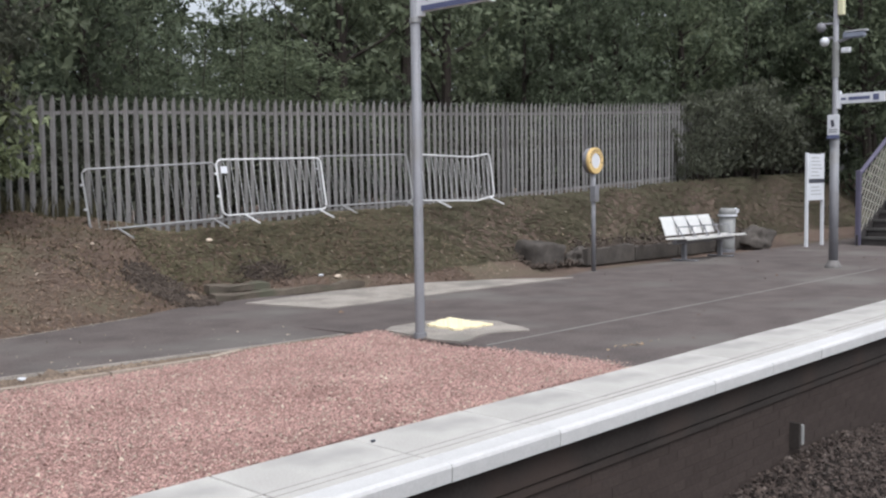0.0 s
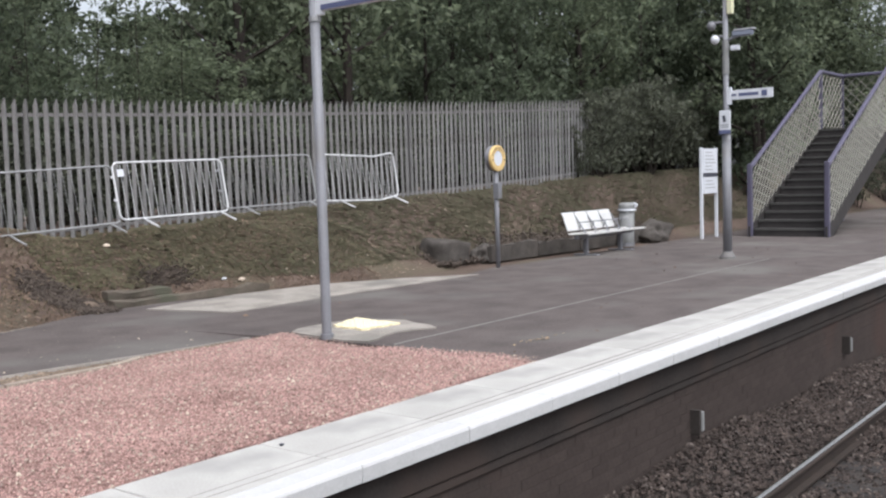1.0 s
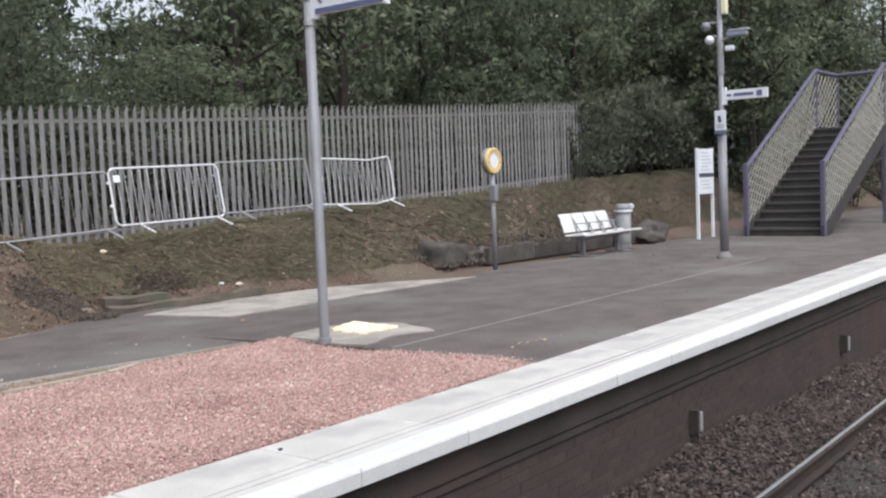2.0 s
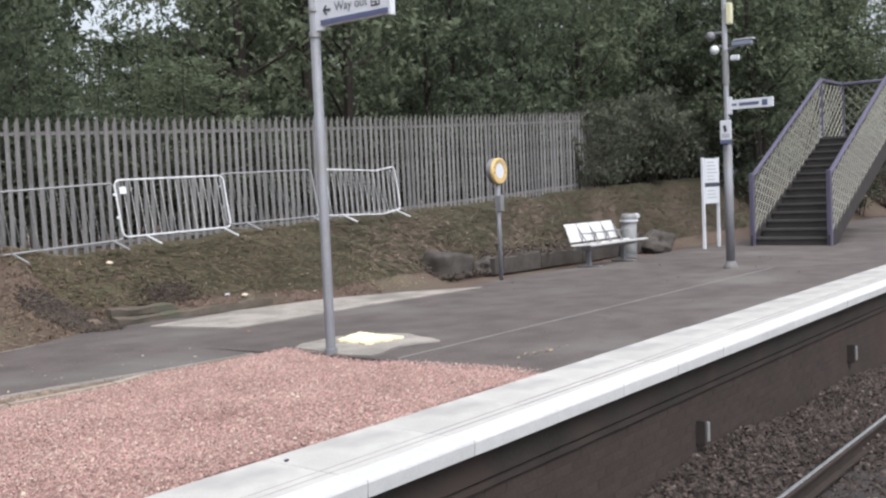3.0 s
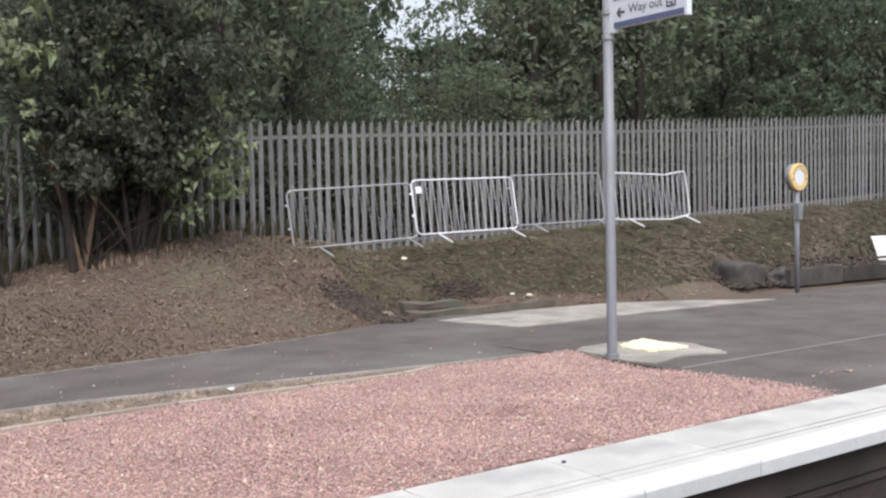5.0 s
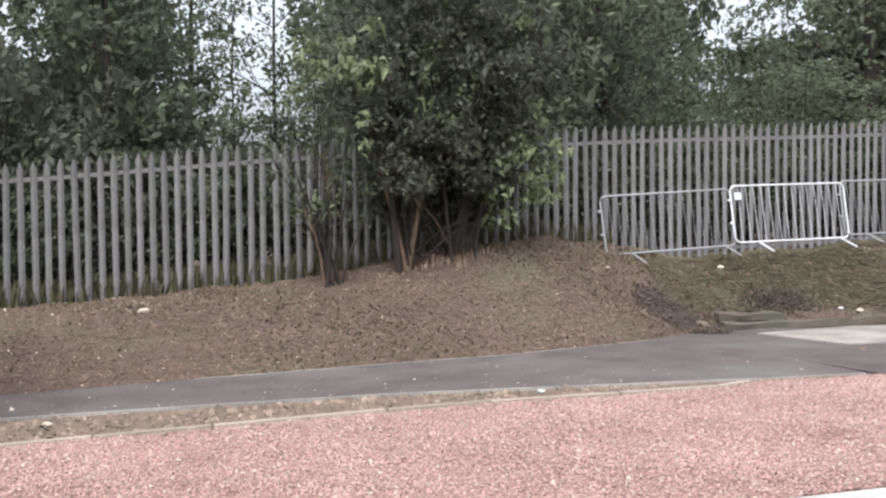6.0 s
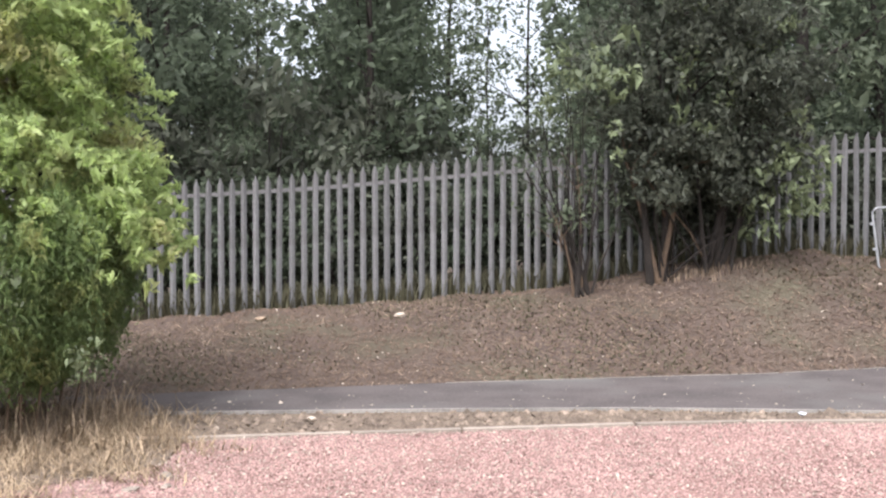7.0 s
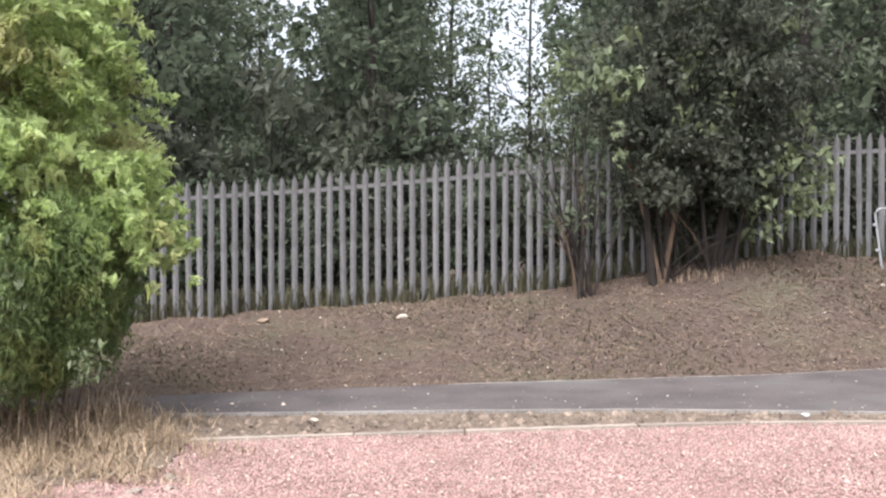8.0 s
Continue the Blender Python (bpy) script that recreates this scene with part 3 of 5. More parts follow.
# ---- signs and posts on the platform ----
def build_way_out():
    post = thing("sign_post", pose(6.54, 6.53, 0), "grey steel post with a hanging way out sign", "sign post")
    part("pole", tube(bmesh.new(), [(0, 0, -0.05), (0, 0, 0.03), (0, 0, 3.7)], 0.046, 16), M_POLE, post, smooth=True)
    part("base_collar", tube(bmesh.new(), [(0, 0, 0.0), (0, 0, 0.05)], 0.062, 16), M_POLE, post)
    for z in (2.93, 3.16, 3.5):
        part("clamp", tube(bmesh.new(), [(0, 0, z), (0, 0, z + 0.045)], 0.056, 14), M_ZINCDULL, post, "dull zinc clamp")
    part("bracket", boxm(-0.02, 0.02, -0.12, -0.03, 2.98, 3.52, bevel=0.004), M_SIGN, post)
    sign = part("sign_panel", boxm(-0.025, 0.025, -0.93, -0.1, 3.015, 3.50, bevel=0.004), M_SIGN, post, "white sign panel lettered Way out")
    part("sign_border", boxm(-0.029, 0.029, -0.92, -0.105, 3.02, 3.068), M_NAVY, sign, "navy lower border")
    part("sign_border", boxm(-0.029, 0.029, -0.92, -0.105, 3.262, 3.285), M_NAVY, sign, "navy dividing line")
    part("end_cap", boxm(-0.032, 0.032, -0.955, -0.92, 3.0, 3.51, bevel=0.005), M_SIGN, sign)
    wm = text_mesh("Way out", 0.40, 0.105, M_INK)
    piece("lettering", wm, sign, Matrix.Translation((-0.029, -0.285, 3.097)) @ FACE)
    # arrow pointing left
    bm = bmesh.new()
    for pts in (((-0.14, 3.148), (-0.175, 3.19), (-0.2, 3.19), (-0.167, 3.148), (-0.2, 3.106), (-0.175, 3.106)), ((-0.16, 3.158), (-0.24, 3.158), (-0.24, 3.138), (-0.16, 3.138))):
        bm.faces.new([bm.verts.new((-0.0295 - 0.0002 * len(pts), y, z)) for y, z in pts])
    part("arrow", bm, M_INK, sign)
    bm = bmesh.new()
    box(bm, -0.0295, -0.028, -0.83, -0.725, 3.1, 3.2)
    icon = part("pictogram", bm, M_INK, sign)
    bm = bmesh.new()
    for y0, y1, z0, z1 in ((-0.815, -0.74, 3.17, 3.185), (-0.815, -0.74, 3.142, 3.156), (-0.815, -0.8, 3.115, 3.17), (-0.775, -0.74, 3.115, 3.128)):
        box(bm, -0.0315, -0.029, y0, y1, z0, z1)
    part("pictogram_detail", bm, M_SIGN, icon)


build_way_out()


def build_round_sign():
    post = thing("round_sign_post", pose(13.2, 9.2, 0), "round amber-rimmed white sign on a thin grey post", "sign post")
    part("post", tube(bmesh.new(), [(0, 0, -0.05), (0, 0, 1.62)], 0.036, 12), M_POLE, post, smooth=True)
    part("box", boxm(-0.05, 0.05, -0.08, 0.03, 1.12, 1.38, bevel=0.008), M_POLE, post, "small grey box on the post")
    head = Matrix.Translation((0, -0.03, 1.775))
    drum = part("drum", disc(bmesh.new(), 0.205, 0.0, 0.1), M_POLE, post, "dark grey sign housing")
    drum.matrix_basis = head
    bm = bmesh.new()
    n = 32
    rings = [[bm.verts.new((r * math.cos(2 * math.pi * k / n), y, r * math.sin(2 * math.pi * k / n))) for k in range(n)] for r, y in ((0.21, 0.02), (0.21, -0.022), (0.198, -0.03), (0.124, -0.03), (0.12, -0.018))]
    for a, b in zip(rings, rings[1:]):
        for k in range(n):
            bm.faces.new((a[k], a[(k + 1) % n], b[(k + 1) % n], b[k]))
    bmesh.ops.recalc_face_normals(bm, faces=bm.faces)
    part("rim", bm, M_YELLOW, post, "amber painted rim").matrix_basis = head
    part("face", disc(bmesh.new(), 0.122, -0.02, -0.005), M_SIGN, post, "white round face").matrix_basis = head
    for k in range(9):
        w = radians(20 + k * 17.5)
        part("marking", boxm(-0.008, 0.008, -0.034, -0.028, 0.148, 0.176), M_TIMBER, post).matrix_basis = head @ pose(0, 0, 0, 0, 90 - math.degrees(w), 0)
    for sx in (-1, 1):
        part("marking", boxm(-0.012, 0.012, -0.034, -0.028, -0.012, 0.012), M_TIMBER, post).matrix_basis = head @ pose(0.16 * sx, 0, -0.03)


build_round_sign()


def build_camera_pole():
    pole = thing("camera_pole", pose(15.88, 6.4, 0), "tall grey steel pole carrying security cameras and signs", "camera pole")
    part("shaft", tube(bmesh.new(), [(0, 0, 0), (0, 0, 2.05)], 0.072, 18), M_POLE, pole, smooth=True)
    part("upper_shaft", tube(bmesh.new(), [(0, 0, 2.05), (0, 0, 2.1), (0, 0, 4.8)], [0.072, 0.045, 0.04], 16), M_POLE, pole, smooth=True)
    part("base_flange", tube(bmesh.new(), [(0, 0, 0.0), (0, 0, 0.035), (0, 0, 0.12)], [0.13, 0.125, 0.075], 18), M_GALVDARK, pole)
    part("sleeve", tube(bmesh.new(), [(0, 0, 3.05), (0, 0, 3.6)], 0.055, 14), M_BIN, pole, "pale sleeve round the pole")
    board = part("warning_sign", boxm(-0.13, -0.1, -0.115, 0.07, 2.1, 2.45, bevel=0.004), M_SIGN, pole, "white notice with a dark foot")
    part("sign_foot", boxm(-0.134, -0.1, -0.115, 0.07, 2.07, 2.13), M_NAVY, board, "dark navy foot strip")
    bm = bmesh.new()
    bm.faces.new([bm.verts.new((-0.1335, y, z)) for y, z in ((0.02, 2.36), (-0.03, 2.37), (-0.05, 2.27), (0.0, 2.25))])
    part("sign_mark", bm, M_INK, board, "dark camera mark")
    for z in (2.205, 2.17):
        part("print_bar", boxm(-0.1335, -0.13, -0.09, 0.045, z, z + 0.014), M_POLE, board)
    arm = part("arm_sign", boxm(-0.02, 0.02, -0.78, -0.07, 2.62, 2.775, bevel=0.003), M_SIGN, pole, "white direction sign on an arm")
    part("print_bar", boxm(-0.024, -0.02, -0.55, -0.22, 2.672, 2.722), M_NAVY, arm)
    part("print_bar", boxm(-0.024, -0.02, -0.69, -0.6, 2.65, 2.745), M_NAVY, arm)
    part("print_bar", boxm(-0.024, -0.02, -0.18, -0.1, 2.68, 2.715), M_NAVY, arm)
    part("arm_bracket", boxm(-0.03, 0.03, -0.09, -0.03, 2.55, 2.83), M_SIGN, pole)
    part("beacon_box", boxm(-0.05, 0.05, -0.13, -0.04, 4.02, 4.36, bevel=0.01), M_LEMON, pole, "pale yellow box on the pole")
    # two dome cameras and a tube camera
    for x, y, z in ((-0.05, 0.22, 3.85), (-0.05, 0.16, 3.62)):
        bm = bmesh.new()
        bmesh.ops.create_uvsphere(bm, u_segments=14, v_segments=8, radius=0.075, matrix=Matrix.Translation((x, y, z)))
        dome = part("dome_camera", bm, M_SIGN if z < 3.7 else M_POLE, pole, "white dome camera", smooth=True)
        part("mount", rod((0, 0.03, z + 0.05), (x, y, z + 0.05), 0.02), M_POLE, dome)
    bm = bmesh.new()
    box(bm, -0.05, 0.05, -0.46, -0.12, 3.64, 3.74, bevel=0.02)
    tubecam = part("tube_camera", bm, M_BINLID, pole, "blue-grey tube camera")
    part("camera_hood", boxm(-0.06, 0.06, -0.49, -0.16, 3.74, 3.755), M_SIGN, tubecam)
    part("mount", rod((0, -0.03, 3.6), (0, -0.2, 3.65), 0.025), M_POLE, tubecam)
    bm = bmesh.new()
    box(bm, -0.06, 0.02, -0.24, -0.1, 3.42, 3.5, bevel=0.01)
    part("small_camera", bm, M_SIGN, pole, "small white camera")


build_camera_pole()


def build_notice():
    nb = thing("notice_board", pose(20.4, 8.8, 0), "double white notice board on two white posts", "notice board")
    for x in (0.0, 0.8):
        part("post", boxm(x - 0.03, x + 0.03, -0.03, 0.03, -0.05, 1.98, bevel=0.005), M_SIGN, nb)
    for z0, z1 in ((1.43, 1.96), (0.98, 1.34)):
        pn = part("panel", boxm(0.03, 0.77, -0.05, -0.02, z0, z1, bevel=0.004), M_SIGN, nb)
        z = z1 - 0.09
        while z > z0 + 0.05:
            part("print_bar", boxm(0.1, 0.45 + 0.25 * ((z * 37) % 1), -0.053, -0.05, z, z + 0.013), M_BIN, pn)
            z -= 0.075
    part("title_strip", boxm(0.03, 0.77, -0.052, -0.02, 1.345, 1.425), M_INK, nb, "dark title strip")


build_notice()


def build_bench():
    bench = thing("platform_bench", pose(15.42, 9.0, 0) @ Matrix.Diagonal((0.88, 1, 1, 1)), "bright perforated steel platform bench with four backs", "bench")
    part("beam", boxm(0.05, 2.5, 0.02, 0.1, 0.31, 0.38, bevel=0.01), M_POLE, bench)
    for x in (0.45, 1.95):
        leg = part("leg", boxm(x - 0.04, x + 0.04, 0.02, 0.1, 0.0, 0.33, bevel=0.008), M_POLE, bench)
        part("foot_plate", boxm(x - 0.07, x + 0.07, -0.2, 0.3, 0.0, 0.025, bevel=0.006), M_POLE, leg)
    for i in range(5):
        x = i * 0.51
        bm = bmesh.new()
        prof = [(-0.24, 0.40), (-0.2, 0.425), (0.0, 0.41), (0.16, 0.40), (0.2, 0.42)]
        for (ya, za), (yb, zb) in zip(prof, prof[1:]):
            bm.faces.new([bm.verts.new(p) for p in ((x, ya, za), (x + 0.48, ya, za), (x + 0.48, yb, zb), (x, yb, zb))])
        bmesh.ops.remove_doubles(bm, verts=bm.verts, dist=1e-4)
        bmesh.ops.solidify(bm, geom=list(bm.faces), thickness=0.012)
        part("seat", bm, M_STEEL, bench)
        if i < 4:
            bm = bmesh.new()
            prof = [(0.2, 0.46), (0.25, 0.6), (0.29, 0.72), (0.33, 0.79)]
            for (ya, za), (yb, zb) in zip(prof, prof[1:]):
                bm.faces.new([bm.verts.new(p) for p in ((x, ya, za), (x + 0.47, ya, za), (x + 0.47, yb, zb), (x, yb, zb))])
            bmesh.ops.remove_doubles(bm, verts=bm.verts, dist=1e-4)
            bmesh.ops.solidify(bm, geom=list(bm.faces), thickness=0.012)
            part("back_panel", bm, M_STEEL, bench)
            part("back_bracket", rod((x + 0.49, 0.06, 0.37), (x + 0.49, 0.3, 0.72), 0.012), M_POLE, bench)
        if i:
            part("armrest", tube(bmesh.new(), [(x - 0.015, 0.2, 0.45), (x - 0.015, 0.2, 0.6), (x - 0.015, -0.08, 0.61), (x - 0.015, -0.12, 0.42)], 0.012, 6), M_POLE, bench)


build_bench()


def build_bin():
    b = thing("litter_bin", pose(18.08, 9.4, 0) @ Matrix.Diagonal((0.95, 0.95, 1, 1)), "pale grey litter bin with a white bag showing under its lid", "litter bin")
    part("body", tube(bmesh.new(), [(0, 0, 0.06), (0, 0, 0.1), (0, 0, 0.72)], [0.13, 0.145, 0.165], 16), M_BIN, b, smooth=True)
    part("foot", tube(bmesh.new(), [(0, 0, 0), (0, 0, 0.07)], 0.16, 14), M_POLE, b)
    lid = part("lid", tube(bmesh.new(), [(0, 0, 0.74), (0, 0, 0.83), (0, 0, 0.88)], [0.175, 0.17, 0.14], 18), M_BIN, b, "pale grey round lid", smooth=True)
    part("lid_rim", tube(bmesh.new(), [(0, 0, 0.72), (0, 0, 0.755)], 0.2, 18), M_SIGN, lid)
    bag = lump(3, 0.09, 0.06, 0.05, 0.4, 2)
    bmesh.ops.translate(bag, verts=bag.verts, vec=(0.2, -0.08, 0.83))
    part("bag_edge", bag, M_SIGN, b, "white bag edge sticking out")


build_bin()


def build_plate():
    pl = thing("tactile_plate", pose(7.28, 6.72, 0.015), "loose buff yellow tactile plate lying on the concrete", "plate")
    bm = bmesh.new()
    rnd = random.Random(9)
    out = []
    corners = [Vector(c) for c in ((-0.25, 0.24), (-0.29, -0.25), (0.22, -0.27), (0.3, 0.42))]
    for c0, c1 in zip(corners, corners[1:] + corners[:1]):
        side = (c1 - c0).normalized()
        for k in range(12):
            q = c0.lerp(c1, (k + (rnd.uniform(-0.3, 0.3) if k else 0)) / 12) + Vector((-side.y, side.x)) * rnd.choice((0.0, 0.012, 0.035, 0.05))
            out.append((q.x, q.y))
    body = part("plate", slab(out, 0.0, 0.02), M_TACTILE, pl)
    sb = bmesh.new()
    bmesh.ops.create_cone(sb, cap_ends=True, segments=8, radius1=0.02, radius2=0.014, depth=0.008)
    me = bpy.data.meshes.new("stud")
    sb.to_mesh(me), sb.free()
    me.materials.append(M_TACTILE)
    for i in range(5):
        for j in range(6):
            piece("stud", me, body, pose(-0.18 + i * 0.078 + 0.012 * j, -0.17 + j * 0.075 + 0.012 * i, 0.023))


build_plate()


# ---- crowd barriers leaning against the fence ----
def build_barriers():
    def barrier(x0, x1, y, z0, z1, tilt, kink, material, label, bars, bright):
        L, rise = x1 - x0, math.degrees(math.atan2(z1 - z0, x1 - x0))
        b = thing("crowd_barrier", pose(x0, y, z0, 0, -rise, 0) @ pose(0, 0, 0, -tilt, 0, 0), label, "crowd barrier", "crowd barriers on the bank")
        H, c = 0.80, 0.09
        def bend(x, z):
            k = max(0.0, x - L * 0.7) * kink
            return (x, 0.35 * k, z + k * 0.5 - 0.035 * max(0.0, min(1.0, x / (L * 0.7)) * (kink > 0)))
        pts = []
        for cx, cz, a0 in ((L - c, H - c, 0), (c, H - c, 90), (c, c, 180), (L - c, c, 270)):
            for k in range(5):
                a = radians(a0 + k * 22.5)
                pts.append((cx + c * math.cos(a), 0, cz + c * math.sin(a)))
            if a0 in (0, 180) and kink:
                zz = H if a0 == 0 else 0.0
                for u in ((0.7, 0.35) if a0 == 0 else (0.35, 0.7)):
                    pts.append((L * u, 0, zz))
        part("frame", tube(bmesh.new(), [bend(px, pz) for px, py, pz in pts], 0.015, 8, close=True), material, b, smooth=True)
        for i in range(bars):
            x = L * (i + 1) / (bars + 1)
            part("bar", rod(bend(x, 0.01), bend(x, H - 0.01), 0.003 if not bright else 0.0036, 6), material, b)
        for x in (L * 0.18, L * 0.9):
            a = Vector(bend(x, 0.0))
            part("foot", tube(bmesh.new(), [a + Vector((0.0, 0.06, -0.02)), a + Vector((0.0, -0.03, 0.0)), a + Vector((0.05, -0.30, -0.17))], 0.014, 6), material, b)
        for z in (0.28, 0.6):
            part("hook", boxm(-0.05, 0.0, -0.012, 0.012, z - 0.018, z + 0.018, bevel=0.004), material, b)
        return b
    barrier(6.06, 8.08, 11.98, 0.90, 1.0, 9, 0, M_ZINCDULL, "dull grey steel crowd barrier leaning on the fence", 15, False)
    b2 = barrier(7.98, 9.88, 11.86, 1.035, 1.08, 9, 0, M_ZINC, "bright zinc crowd barrier with a white tag", 14, True)
    part("tag", boxm(0.05, 0.155, -0.03, -0.02, 0.6, 0.7), M_SIGN, b2, "white paper tag")
    barrier(9.97, 11.95, 12.05, 1.11, 1.16, 9, 0, M_ZINCDULL, "dull grey steel crowd barrier on the bank", 15, False)
    barrier(11.98, 14.0, 11.9, 1.16, 1.16, 9, 0.28, M_ZINC, "bright bent zinc crowd barrier on the bank", 14, True)


build_barriers()


# ---- footbridge stairs ----
def build_stairs():
    st = thing("footbridge_stairs", pose(21.45, 6.44, 0), "footbridge stairs with violet rails and cream lattice sides", "stairs")
    W, N, rise, run = 1.66, 14, 0.175, 0.352
    for i in range(N):
        x, z = i * run, (i + 1) * rise
        tr = part("tread", boxm(x, x + run + 0.03, 0.05, W - 0.05, z - 0.05, z), M_TREAD, st)
        part("nosing", boxm(x - 0.012, x + 0.04, 0.05, W - 0.05, z - 0.045, z + 0.004), M_NOSING, tr)
        part("riser", boxm(x + 0.01, x + 0.025, 0.05, W - 0.05, z - rise, z - 0.045), M_TREAD, st)
    X, Z = N * run, N * rise
    part("landing", boxm(X, X + 1.9, -0.05, W + 0.05, Z - 0.12, Z), M_TREAD, st)
    for y in (0.0, W):
        bm = bmesh.new()
        prof = [(-0.12, 0.0), (0.3, 0.0), (X + 0.1, Z - 0.35), (X + 0.1, Z + 0.05), (X, Z + 0.05), (-0.12, 0.22)]
        a, b = [bm.verts.new((x, y - 0.02, z)) for x, z in prof], [bm.verts.new((x, y + 0.02, z)) for x, z in prof]
        bm.faces.new(a), bm.faces.new(b[::-1])
        for i in range(6):
            bm.faces.new((a[i], b[i], b[(i + 1) % 6], a[(i + 1) % 6]))
        bmesh.ops.recalc_face_normals(bm, faces=bm.faces)
        part("stringer", bm, M_TREAD, st, "dark stringer")
        part("handrail", tube(bmesh.new(), [(-0.05, y, 1.5), (X, y, 3.95), (X + 1.9, y, 3.95)], 0.05, 8), M_PURPLE, st, "violet top rail")
        part("newel_post", boxm(-0.1, 0.0, y - 0.05, y + 0.05, 0.0, 1.6, bevel=0.012), M_PURPLE, st, "violet newel post")
        part("landing_post", boxm(X - 0.04, X + 0.04, y - 0.04, y + 0.04, 0.0, 3.95), M_PURPLE, st, "violet landing post")
        # lattice in the sloping frame between stringer and rail
        def bar(x0, v0, x1, v1):
            slope = lambda x: min(x, X) / X
            pt = lambda x, v: Vector((x, y, (0.2 + slope(x) * (Z - 0.15)) + v * (1.27 + 0.1 * slope(x))))
            return pt(x0, v0), pt(x1, v1)
        for side in (0, 1):
            bm = bmesh.new()
            k = -2.1
            while k < X + 1.9:
                dx = 1.9
                x0, x1, v0, v1 = k, k + dx, (0.0 if side == 0 else 1.0), (1.0 if side == 0 else 0.0)
                lo, hi = 0.02, X + 1.85
                if x1 > lo and x0 < hi:
                    if x0 < lo:
                        v0 += (v1 - v0) * (lo - x0) / dx
                        x0 = lo
                    if x1 > hi:
                        v1 = v0 + (v1 - v0) * (hi - x0) / (x1 - x0)
                        x1 = hi
                    a, b = bar(x0, v0, x1, v1)
                    tube(bm, [a + Vector((0, 0.012 * (side * 2 - 1), 0)), b + Vector((0, 0.012 * (side * 2 - 1), 0))], 0.015, 4)
                k += 0.3
            part("lattice_panel", bm, M_CREAM, st, "cream painted lattice")
    # end panel of the landing
    bm = bmesh.new()
    for k in range(-5, 7):
        for s in (1, -1):
            y0, y1, z0, z1 = k * 0.26, k * 0.26 + 1.3, Z + 0.05, 3.9
            if s < 0:
                y0, y1 = y1, y0
            lo, hi = 0.02, W - 0.02
            a, b = Vector((X + 1.88, y0, z0)), Vector((X + 1.88, y1, z1))
            if max(y0, y1) > lo and min(y0, y1) < hi:
                d = b - a
                ts = sorted(((lo - a.y) / d.y, (hi - a.y) / d.y))
                t0, t1 = max(0, ts[0]), min(1, ts[1])
                if t1 > t0 + 0.02:
                    tube(bm, [a + d * t0, a + d * t1], 0.012, 4)
    part("lattice_panel", bm, M_CREAM, st, "cream painted lattice")
    part("handrail", tube(bmesh.new(), [(X + 1.88, 0, 3.95), (X + 1.88, W, 3.95)], 0.05, 8), M_PURPLE, st, "violet top rail")
    for y in (0.0, W):
        part("landing_post", boxm(X + 1.84, X + 1.92, y - 0.04, y + 0.04, 0.0, 3.98), M_PURPLE, st, "violet landing post")


build_stairs()


